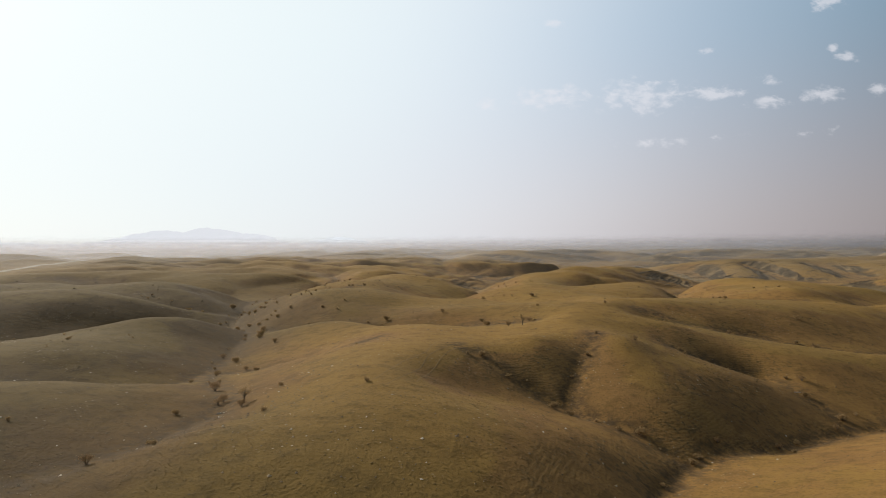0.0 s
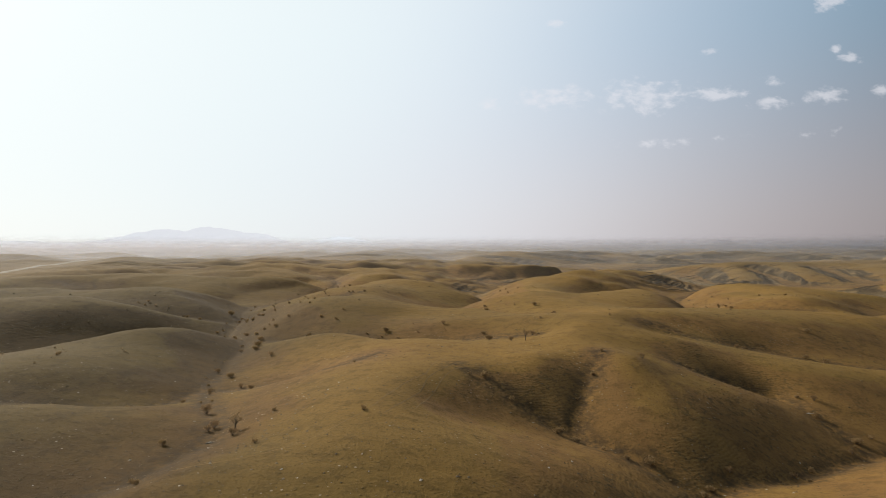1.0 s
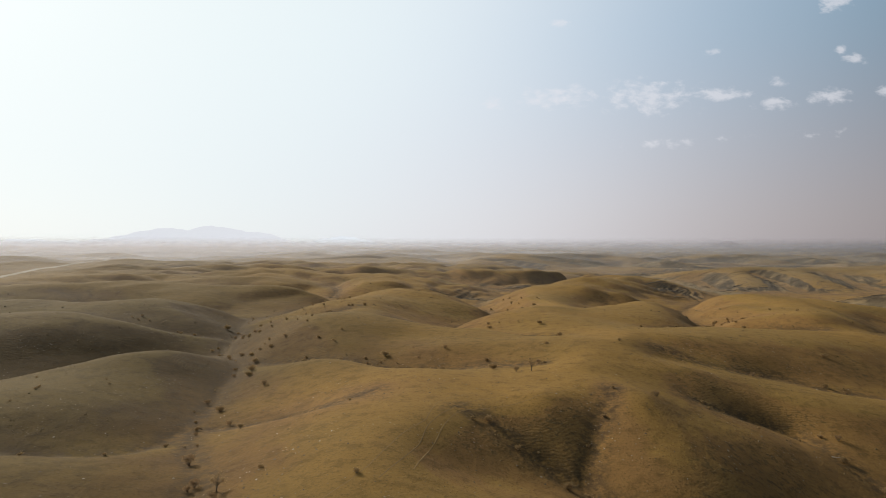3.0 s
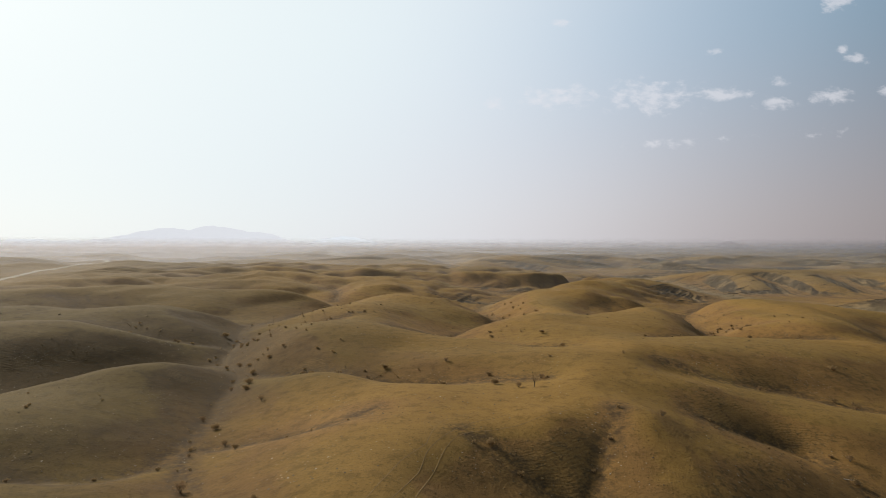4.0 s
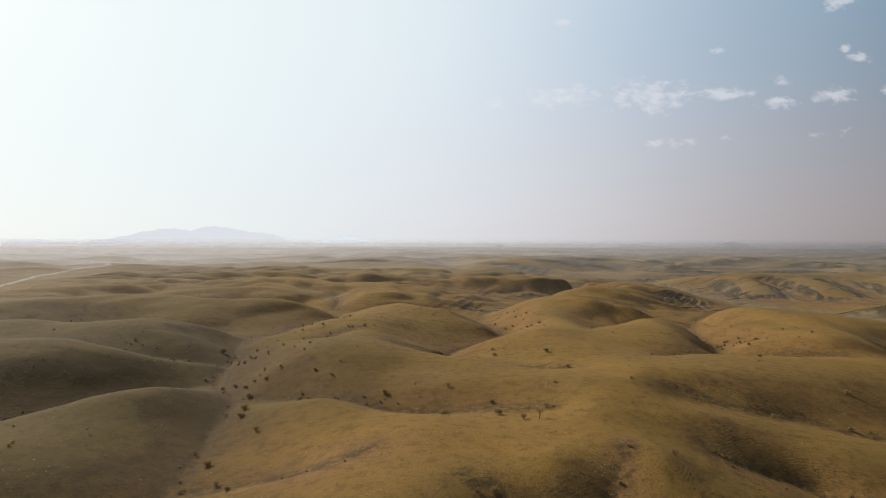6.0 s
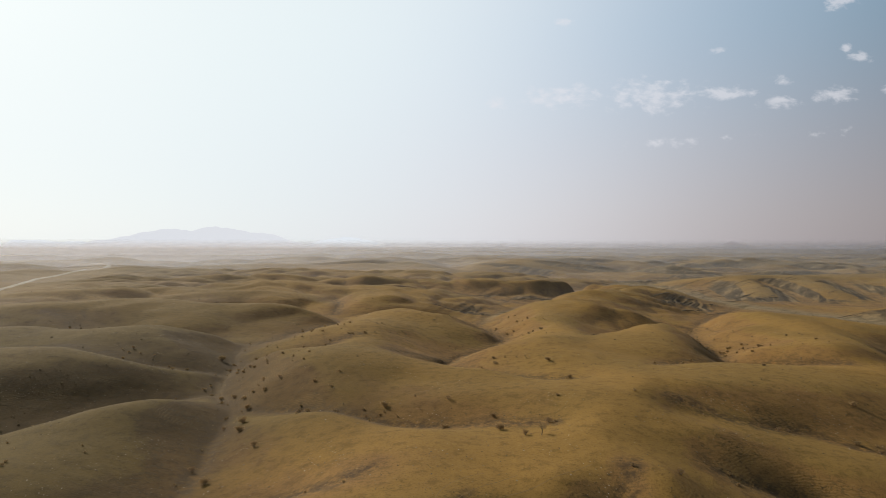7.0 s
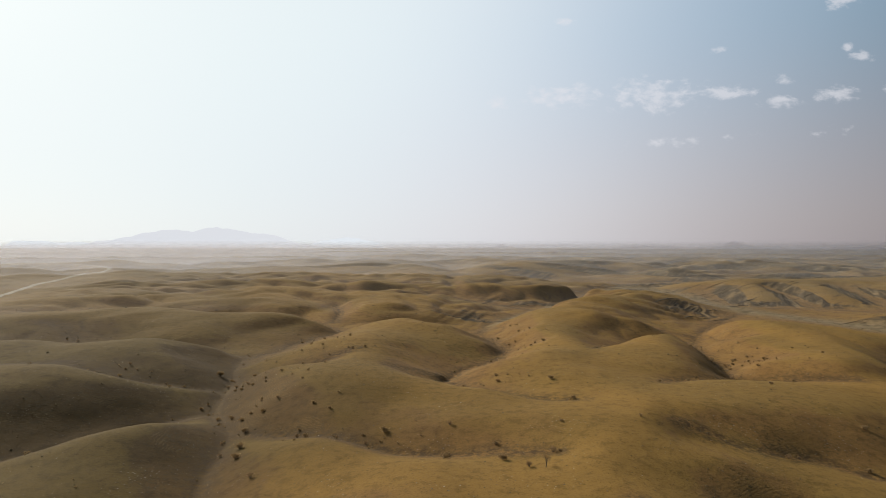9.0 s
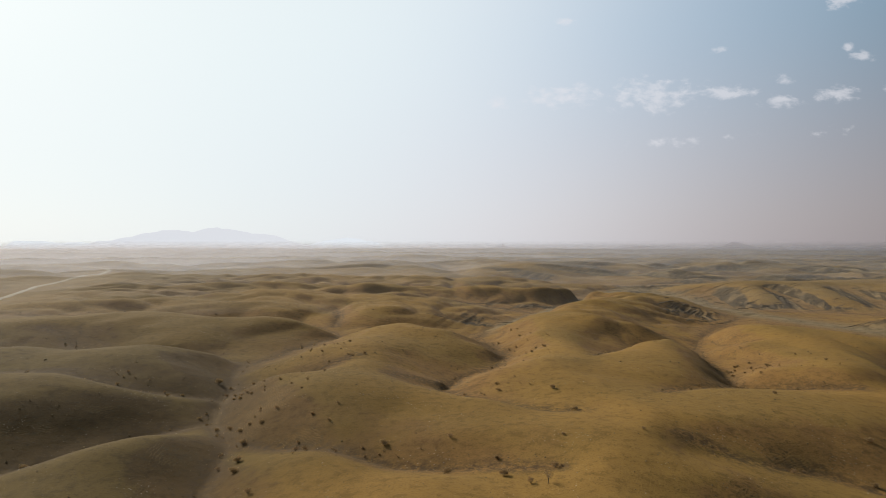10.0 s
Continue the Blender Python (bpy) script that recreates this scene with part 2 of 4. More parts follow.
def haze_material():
    m, g = material("haze_sheet")
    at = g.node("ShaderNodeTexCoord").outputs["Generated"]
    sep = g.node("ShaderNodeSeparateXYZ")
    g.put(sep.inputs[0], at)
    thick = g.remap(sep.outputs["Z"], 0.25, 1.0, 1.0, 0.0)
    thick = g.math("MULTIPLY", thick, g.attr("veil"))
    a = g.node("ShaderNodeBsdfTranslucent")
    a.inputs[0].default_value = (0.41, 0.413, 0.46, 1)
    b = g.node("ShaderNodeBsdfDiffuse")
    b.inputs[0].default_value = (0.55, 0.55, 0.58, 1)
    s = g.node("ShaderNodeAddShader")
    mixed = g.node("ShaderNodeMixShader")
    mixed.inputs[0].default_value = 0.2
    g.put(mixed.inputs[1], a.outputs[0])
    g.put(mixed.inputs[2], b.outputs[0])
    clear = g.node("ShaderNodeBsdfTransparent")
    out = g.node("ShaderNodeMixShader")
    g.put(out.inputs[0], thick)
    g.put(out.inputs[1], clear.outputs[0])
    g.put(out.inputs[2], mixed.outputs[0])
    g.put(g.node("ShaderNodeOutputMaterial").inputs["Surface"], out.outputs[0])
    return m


# far hills: the haze over them is painted as a glow of its colour
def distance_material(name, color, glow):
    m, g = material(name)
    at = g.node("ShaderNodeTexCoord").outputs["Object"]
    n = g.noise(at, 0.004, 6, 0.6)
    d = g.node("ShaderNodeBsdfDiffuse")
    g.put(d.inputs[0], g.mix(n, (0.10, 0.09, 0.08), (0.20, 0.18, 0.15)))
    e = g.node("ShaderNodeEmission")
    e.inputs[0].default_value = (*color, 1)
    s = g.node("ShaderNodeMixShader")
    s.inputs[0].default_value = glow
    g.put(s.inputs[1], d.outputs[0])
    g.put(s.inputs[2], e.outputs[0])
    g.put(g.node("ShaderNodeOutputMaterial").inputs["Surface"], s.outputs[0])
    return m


# ---- the lie of the land ----
RIDGES, SHOULDERS, VALLEYS = [], [], []


def line(kind, *points):
    kind += [(a, b) for a, b in zip(points, points[1:])]


def ridge(*points):
    line(RIDGES, *points)


def shoulder(*points):
    line(SHOULDERS, *points)


def valley(*points):
    line(VALLEYS, *points)


# the knoll and the spurs that run out from it
ridge((40, 151, 15.3), (30, 137, 14.7), (18, 117, 13.3), (6, 103, 13.3), (-3, 90, 13.1), (-8, 76, 13.4), (-9, 62, 13.2), (-11, 46, 11.6), (-11, 20, 8.5), (-10, -40, 7.5))
ridge((30, 138, 14.8), (16, 131, 12.3), (5, 129, 12.4), (-5, 128, 13.2), (-15, 129, 12.4), (-26, 136, 12), (-34, 145, 11.2), (-44, 150, 8.3), (-50, 156, 6.7))
ridge((40, 151, 15.3), (36, 163, 14.5), (28, 175, 12.8), (15, 182, 13), (0, 187, 12.9), (-10, 190, 14), (-22, 200, 14.9), (-32, 205, 15.3), (-42, 195, 15.6), (-50, 194, 12.8), (-62, 203, 8.6))
ridge((-30, 208, 14.7), (-33, 235, 13.3), (-38, 256, 15), (-48, 257, 14.1), (-56, 260, 12.4), (-64, 246, 9.7), (-74, 240, 6.6))
ridge((-38, 256, 15), (-30, 290, 13.6), (-27, 322, 14.6), (-38, 322, 12.8), (-52, 325, 8.2))
ridge((-29, 292, 13.8), (-16, 284, 12.1), (-6, 278, 10.4), (3, 274, 8.1), (9, 272, 6.2))
ridge((-28, 308, 14.5), (-12, 303, 14.3), (-2, 310, 12.2), (8, 316, 7.6), (15, 328, 3.1))
ridge((40, 151, 15.3), (46, 178, 14.1), (51, 210, 12.7), (50, 238, 13), (44, 268, 12.2), (30, 266, 9.2), (20, 274, 3.8), (13, 292, 8))
ridge((50, 238, 13), (48, 300, 10.5), (51, 380, 10.3), (76, 429, 10.4), (117, 500, 9.3), (150, 540, 7.5), (178, 565, 5.5), (223, 615, -0.8))
ridge((51, 380, 10.3), (36, 395, 4.1), (30, 410, 0.8))
ridge((50, 235, 13.1), (66, 258, 12.1), (88, 290, 10.9), (103, 311, 8.6), (112, 330, 0.8))
ridge((40, 151, 15.3), (50, 172, 14.5), (60, 190, 12.6), (75, 202, 11.1), (88, 204, 11), (96, 195, 11.6), (109, 192, 11.3), (124, 198, 10.1), (150, 214, 7.3), (200, 232, 7.3))
ridge((150, 214, 7.3), (158, 260, 10.2), (170, 315, 9.4), (172, 355, 9.1), (166, 374, 7.2), (158, 384, 2.3))
ridge((170, 325, 9.3), (200, 330, 7.4), (225, 318, 5), (250, 310, -2.2))
ridge((42, 148, 14.5), (48, 148, 12), (53, 149.5, 10.7), (58, 148, 10.4), (66, 145, 8.4), (73, 139, 7.3), (80, 134, 6.9), (90, 134, 5.6), (112, 136, 2.9), (150, 140, 2.6))
ridge((38, 146, 15.2), (36, 124, 12.3), (37, 109, 11.2), (37, 99, 9.7), (36, 91, 7.3), (38, 85, 4.2))
ridge((150, 112, 9), (105, 92, 8.3), (78, 74, 9.1), (56, 56, 10.1), (42, 35, 11.2), (38, -40, 15))
ridge((150, 140, 2.6), (190, 160, 6), (260, 190, 8))
# the hills to the west
ridge((-50, 0, 17), (-62, 40, 16.6), (-72, 60, 15.8), (-65, 76, 13.5), (-51, 88, 11), (-40, 96, 8.7))
ridge((-140, 84, 13.5), (-96, 90, 12.9), (-79, 99, 12.8), (-73, 109, 13.4), (-73, 125, 12.3), (-71, 142, 13.3), (-68, 152, 12.3), (-66, 162, 10), (-64, 172, 6.8))
ridge((-67, 134, 12.5), (-60, 127, 11.1), (-51, 119, 9.1))
ridge((-200, 170, 17), (-160, 185, 15.7), (-132, 196, 16.2), (-119, 201, 15.7), (-106, 197, 14.1), (-98, 197, 12.4), (-91, 200, 10), (-82, 201, 8.2), (-76, 203, 6.8))
ridge((-150, 212, 13.1), (-136, 224, 14.4), (-129, 240, 15.6), (-118, 250, 15.6), (-108, 255, 13.4), (-99, 264, 9.6), (-92, 274, 5.5))
ridge((-240, 225, 17), (-190, 237, 15.7), (-165, 248, 15), (-152, 258, 11.6), (-143, 266, 9.1))
ridge((-330, 285, 19), (-260, 295, 18.6), (-218, 306, 17.8), (-196, 316, 16.7), (-182, 343, 16.9), (-154, 345, 15.2), (-125, 341, 14.3), (-100, 350, 14.2), (-85, 344, 12.6), (-73, 345, 8.6), (-65, 346, 5.1))
ridge((-154, 345, 15.2), (-140, 318, 12.9), (-130, 300, 9.9))
ridge((-180, 440, 14), (-150, 430, 14.6), (-128, 426, 14.8), (-112, 425, 13), (-96, 428, 9.6))
ridge((-300, 420, 17), (-230, 430, 15), (-180, 470, 14), (-120, 520, 13), (-71, 505, 13.7), (-49, 486, 13.5), (-30, 515, 10.8), (-8, 548, 5), (10, 530, 2))
ridge((-71, 505, 13.7), (-62, 460, 12), (-58, 420, 11))
ridge((-420, 560, 17), (-300, 600, 15), (-200, 590, 14), (-120, 600, 12.5), (-52, 602, 12), (-37, 630, 12.1), (0, 614, 10.8), (54, 608, 9.7), (90, 605, 8.6), (140, 622, 4))
ridge((-200, 720, 12), (-80, 730, 11), (20, 720, 10), (100, 735, 6), (150, 750, 0))
# beyond the river
ridge((262, 765, -3), (285, 752, 2), (318, 738, 7), (350, 728, 9.8), (395, 716, 10.4), (450, 732, 9.6), (520, 740, 9.2), (600, 718, 10.5), (780, 720, 12))
ridge((350, 728, 9.8), (330, 672, 5), (312, 620, -2))
ridge((395, 716, 10.4), (385, 655, 5.5), (372, 596, -2.5))
ridge((520, 740, 9.2), (480, 660, 6.5), (452, 590, 1), (440, 552, -4))
ridge((330, 430, 3), (370, 440, 4), (460, 460, 6), (600, 480, 8))
# shoulders of the hills, where a flank bulges before it drops
shoulder((2, 45, 9.2), (4, 55, 10.4), (8, 62, 10.6), (14, 69, 8.7), (21, 74, 6.2))
shoulder((-3, 85, 12.3), (3, 83.4, 9.8), (7, 83, 9.1), (11, 82.3, 8.2), (15, 84, 6.7))
shoulder((-16, 64, 12.4), (-19, 74, 11.9), (-21, 82, 12.0), (-22, 92, 11.5))
shoulder((-66, 100, 12.9), (-60, 97, 11.9), (-54, 102, 11.1), (-48, 107, 9.8))
shoulder((-52, 78, 12.9), (-49, 84, 11.4), (-46, 85.5, 11.0), (-43, 87, 10.7), (-41, 91, 9.8), (-39.5, 96, 8.8))
shoulder((-27, 57, 12.1), (-25, 62, 11.8), (-22, 66, 11.6))
shoulder((-34, 105.5, 8.2), (-29, 106, 9.3), (-25, 106, 10.5), (-20, 103, 12.2), (-14, 104, 13.6))
shoulder((-46, 72, 13.0), (-41, 75, 12.1), (-35, 79, 10.9))
shoulder((33, 112, 13.9), (29, 104, 12.4), (27, 97, 10.2), (28, 91, 8.4))
shoulder((14, 110, 14.4), (14.5, 102, 13.0), (15, 96, 10.2), (16.5, 91, 8.2))
shoulder((28, 84, 6.6), (32, 87, 7.3))
shoulder((44, 103, 8.1), (51, 107, 6.8), (56, 110, 5.1))
shoulder((48, 134, 12.9), (54, 130, 9.9), (62, 127, 7.3), (69, 125, 7.2), (77, 123.5, 6.0), (86, 124, 4.5))
shoulder((24, 152, 15.2), (12, 154, 14.0), (-1, 151, 13.1), (-12, 155, 11.8), (-24, 154, 10.6), (-31, 162, 11.6), (-42, 172, 11.4), (-48, 175, 10.2))
shoulder((22, 160, 14.5), (4, 161, 13.5), (-14, 171, 12.3), (-26, 178, 14.7), (-37, 187, 16.0))
shoulder((50, 162, 14.2), (58, 161, 14.0), (66, 163, 13.4), (80, 169, 12.4), (90, 172, 12.0), (100, 170, 11.2), (110, 174, 9.8))
shoulder((56, 156, 12.4), (64, 154.5, 11.2), (71, 157, 10.9), (80, 158.5, 10.2))
shoulder((-128, 182, 16.4), (-112, 177, 14.9), (-100, 182, 12.8))
shoulder((24, 190, 11.9), (27, 194, 12.9), (34, 198, 14.2), (46, 198, 14.0))
shoulder((7, 220, 10.4), (14, 221, 12.6), (22, 222, 14.0), (32, 230, 14.8), (42, 236, 14.2))
shoulder((-48, 205, 14.0), (-56, 212, 12.8), (-61, 214, 10.9))
shoulder((118, 222, 8.3), (130, 226, 12.4), (140, 236, 12.1))
shoulder((-118, 240, 16.2), (-109, 233, 14.8), (-98, 227, 13.0), (-90, 214, 10.4), (-81, 208, 7.6))
shoulder((108, 236, 7.3), (114, 242, 8.8), (122, 265, 5.3), (132, 290, 6.6), (142, 310, 6.7))
shoulder((70, 372, 13.2), (86, 370, 11.6), (103, 371, 8.2))
shoulder((64, 222, 12.6), (74, 221, 12.0), (84, 230, 10.8), (93, 246, 9.2), (100, 268, 7.6), (104, 284, 7.8), (104, 303, 8.9))
shoulder((-14, 140, 10.8), (-25, 145, 12.3), (-35, 150, 10.3))
shoulder((-185, 366, 15.0), (-165, 357, 15.4))
shoulder((35, 318, 8.2), (46, 322, 10.8), (56, 326, 10.8))
shoulder((-62, 412, 10.3), (-50, 408, 10.7))

# watercourses
valley((-36, 40, 12), (-32, 54, 11.1), (-28, 61, 10.9), (-28, 67, 10.5), (-27, 73, 10), (-29, 82, 9.9), (-37, 96, 8.3), (-42, 107, 7.7), (-45, 125, 6.7), (-49, 144, 6.5), (-53, 165, 6.2), (-66, 187, 4.7))
valley((-66, 187, 4.7), (-73, 215, 5), (-84, 258, 5.3), (-77, 275, 5.3), (-68, 315, 5.1), (-60, 342, 3.4), (-48, 372, 2.4), (-20, 385, 0.4), (14, 366, -1.6))
valley((14, 366, -1.6), (24, 420, -2), (39, 445, -2.4), (73, 517, -3.4), (110, 585, -4.4), (160, 680, -5), (192, 755, -5.4), (227, 800, -6), (252, 747, -7), (246, 650, -8), (250, 600, -8), (262, 550, -8), (276, 498, -8), (290, 440, -7), (300, 390, -7), (420, 330, -4))
valley((262, 560, -8), (311, 577, -8), (349, 556, -8), (400, 520, -7), (520, 540, -5))
valley((31, 173, 12.6), (24, 176.5, 11.8), (14, 184, 11.0), (6, 194, 9.9), (0, 205, 8.4), (-3, 216, 6.6), (-1, 227, 5.2), (4, 244, 4.6), (20, 272, 3.6), (24, 299, 2.4), (20, 340, 0.4), (14, 364, -1.5))
valley((60, 196, 11.9), (68, 205.5, 9.9), (77, 210.5, 9.4), (87, 216, 8.0), (95, 228, 5.6), (102, 246, 3.2), (107, 262, 1.8), (116, 306, 0.8), (128, 342, -2.2), (140, 370, -3.4), (178, 437, -5.6), (232, 517, -8.4), (262, 550, -9.6))
valley((53, 250, 12.1), (72, 294, 4.4), (100, 335, -0.3), (128, 346, -2.4))
valley((95, 400, 6.5), (120, 385, 0.3), (140, 372, -3.2))
valley((95, 233, 2.8), (112, 222, 6.4), (128, 213, 8.9))
valley((140, 206, 8.1), (166, 236, 3.3), (200, 270, -0.9), (245, 290, -3.9), (300, 390, -7))
valley((49, 153.5, 13.4), (53, 152, 12.0), (58, 149, 10.3), (63, 147, 9.2), (69, 148, 7.8), (76, 149, 6.6), (84, 143, 5.2), (98, 141, 3.6), (114, 146, 2.1), (150, 156, -0.6), (220, 165, -2))
valley((43, 121, 10.2), (48, 119, 8), (53, 120, 6), (58, 121, 4.6), (61.5, 119, 3.2), (64, 112, 3.6), (66, 98, -0.5))
valley((14, -20, 5), (15, 20, 4.6), (18, 45, 4.2), (22.5, 64, 4), (30, 75, 2.6), (38, 81, 2.4), (46, 85, 0.9), (52, 89, 0.5), (63, 96, -0.4), (72, 100, -0.9), (100, 112, -1.1), (150, 122, -1.2))
valley((2, 100, 13.6), (4, 98.5, 12.8), (6, 97.3, 12), (9.5, 94.5, 10.5), (14, 90.5, 7.5), (17, 87.5, 6.2), (21, 84, 5.8), (25, 81, 4.9), (30, 75, 2.6))
valley((-12, 112, 13.2), (-18, 107.5, 11.8), (-24, 108.5, 9.7), (-30, 109, 8.3), (-35, 108.5, 7.5), (-40, 107.5, 7.3))
valley((20, 136, 12.6), (10, 139, 11.7), (0, 141, 10.2), (-12, 144, 9.3), (-25, 151, 10.3), (-38, 158, 8.1), (-51, 164, 6.6))
valley((-36, 240, 14.1), (-46, 230, 9.8), (-60, 222, 7.5), (-72, 216, 5.1))
valley((-20, 216, 12.3), (-11, 221, 9.5), (-2, 224, 7.6))
valley((-74, 83, 13.2), (-62, 86.5, 11.0), (-54, 88.5, 9.9), (-48, 90, 9.2), (-44, 93, 8.5), (-42, 99, 7.9), (-42, 107, 7.5))
valley((28, 113, 13.6), (25.5, 107, 12.2), (23, 102, 10.4), (21, 97, 9.0), (19, 92, 7.6), (18, 88, 6.4))
valley((-170, 128, 6.5), (-140, 136, 5.2), (-110, 146, 4.6), (-93, 154, 4.6), (-84, 161, 5.2), (-80, 174, 4.8), (-72, 183, 4.6), (-66, 187, 4.7))
valley((-160, 207, 13.5), (-140, 212, 12.8), (-126, 212, 13.3), (-112, 207, 11.9), (-102, 204, 10.5), (-94, 204, 9), (-86, 205, 7.7), (-76, 206, 6.3), (-69, 204, 5.3))
valley((-200, 257, 10.5), (-170, 263, 7.9), (-140, 275, 5.8), (-112, 282, 4.8), (-84, 266, 4.8))
valley((-196, 304, 14.7), (-184, 300, 12.1), (-168, 284, 8.1), (-145, 276, 6.2))
valley((-260, 378, 9.6), (-210, 382, 7.3), (-175, 394, 6), (-140, 388, 5.2), (-110, 382, 4.8), (-80, 376, 3.6), (-60, 345, 3.2))
valley((-85, 450, 6.5), (-76, 420, 5.1), (-72, 382, 3.7))
valley((-200, 530, 7.9), (-100, 552, 5.9), (-50, 548, 3.5), (0, 572, 0.5), (35, 550, -2.5), (70, 520, -4.9))
valley((-200, 660, 6.5), (-100, 672, 4.5), (50, 664, 0.5), (130, 680, -4), (160, 690, -6.5))
valley((345, 690, 3), (346, 640, -3), (338, 585, -7.6))
valley((436, 700, 5), (420, 640, -1), (405, 580, -6), (400, 540, -7))
valley((285, 720, -3), (275, 650, -7), (262, 600, -8))
valley((560, 690, 6), (530, 620, 0), (500, 560, -4), (520, 540, -5))
valley((300, 830, -2), (420, 840, 1), (560, 850, 3))

# the gravel road over the western plain
ROAD = [(-250, 250), (-300, 370), (-343, 467), (-395, 576), (-430, 667), (-468, 767), (-520, 900), (-570, 990), (-650, 1076), (-760, 1130), (-900, 1160)]


def lattice(ix, iy, seed):
    n = (ix.astype(np.int64) * 374761393 + iy.astype(np.int64) * 668265263 + seed * 974634777) & 0xFFFFFFFF
    n = ((n ^ (n >> 13)) * 1274126177) & 0xFFFFFFFF
    return (n ^ (n >> 16)) & 0xFFFFFFFF


def waves(x, y, size, seed=0):
    """Smooth gradient noise of about -1 to 1 with that wavelength."""
    x, y = x / size, y / size
    ix, iy = np.floor(x), np.floor(y)
    fx, fy = x - ix, y - iy
    u, v = fx * fx * fx * (fx * (fx * 6 - 15) + 10), fy * fy * fy * (fy * (fy * 6 - 15) + 10)

    def corner(dx, dy):
        a = lattice(ix + dx, iy + dy, seed) * (2 * math.pi / 4294967296)
        return np.cos(a) * (fx - dx) + np.sin(a) * (fy - dy)
    top = corner(0, 0) * (1 - u) + corner(1, 0) * u
    return 1.4 * (top * (1 - v) + (corner(0, 1) * (1 - u) + corner(1, 1) * u) * v)


def smooth(v, lo, hi):
    t = np.clip((v - lo) / (hi - lo), 0, 1)
    return t * t * (3 - 2 * t)


def lie(x, y, lines):
    """Distance to the nearest of the lines, and a height blended from all of them, the near ones most."""
    best, top, weight = np.full(x.shape, 1e9), np.zeros(x.shape), np.full(x.shape, 1e-12)
    for (ax, ay, az), (bx, by, bz) in lines:
        ex, ey = bx - ax, by - ay
        ll = ex * ex + ey * ey
        s = np.clip(((x - ax) * ex + (y - ay) * ey) / ll, 0, 1)
        d2 = (x - ax - s * ex) ** 2 + (y - ay - s * ey) ** 2
        w = math.sqrt(ll) / (d2 + 2.0) ** 2.5
        top += w * (az + s * (bz - az))
        weight += w
        np.minimum(best, d2, out=best)
    return np.sqrt(best), top / weight


def distance_to(x, y, points):
    best = np.full(x.shape, 1e9)
    for (ax, ay), (bx, by) in zip(points, points[1:]):
        ex, ey = bx - ax, by - ay
        s = np.clip(((x - ax) * ex + (y - ay) * ey) / (ex * ex + ey * ey), 0, 1)
        np.minimum(best, (x - ax - s * ex) ** 2 + (y - ay - s * ey) ** 2, out=best)
    return np.sqrt(best)


def far_land(x, y):
    """Low rolling country as far as the horizon: height, and how rocky it is."""
    r = np.hypot(x, y)
    east = smooth(x / np.maximum(y, 300), -0.15, 0.5)
    z = 9 - 9 * east + 6 * smooth(r, 1200, 4500)
    wx, wy = 0.6 * x + 40 * waves(x, y, 260, 3), y + 40 * waves(x, y, 260, 4)
    hill = np.sqrt(waves(wx, wy * 0.8, 170, 5) ** 2 + 0.003)
    knob = np.sqrt(waves(wx, wy, 72, 8) ** 2 + 0.004)
    z = z + (26.0 * (hill ** 0.8 - 0.33) + 9.0 * (knob - 0.25)) * (1 - 0.65 * smooth(r, 900, 2600)) + 4 * waves(x, y, 520, 6) - 2.0
    crag = 1 - 2 * np.abs(waves(wx * 0.8 + wy * 0.3, wy - 0.5 * wx, 62, 23))
    z = z + (5.5 * crag + 2.5 * (1 - 2 * np.abs(waves(wx, wy, 27, 24)))) * east * (1 - 0.6 * smooth(r, 1300, 3000))
    rocky = smooth(x / np.maximum(y, 1) + 0.12 * waves(x, y, 400, 9), -0.02, 0.18) * smooth(waves(x, y * 1.6, 160, 10), -0.3, 0.3) * 0.9
    return z, rocky, smooth(hill + 0.4 * knob, 0.05, 0.55)


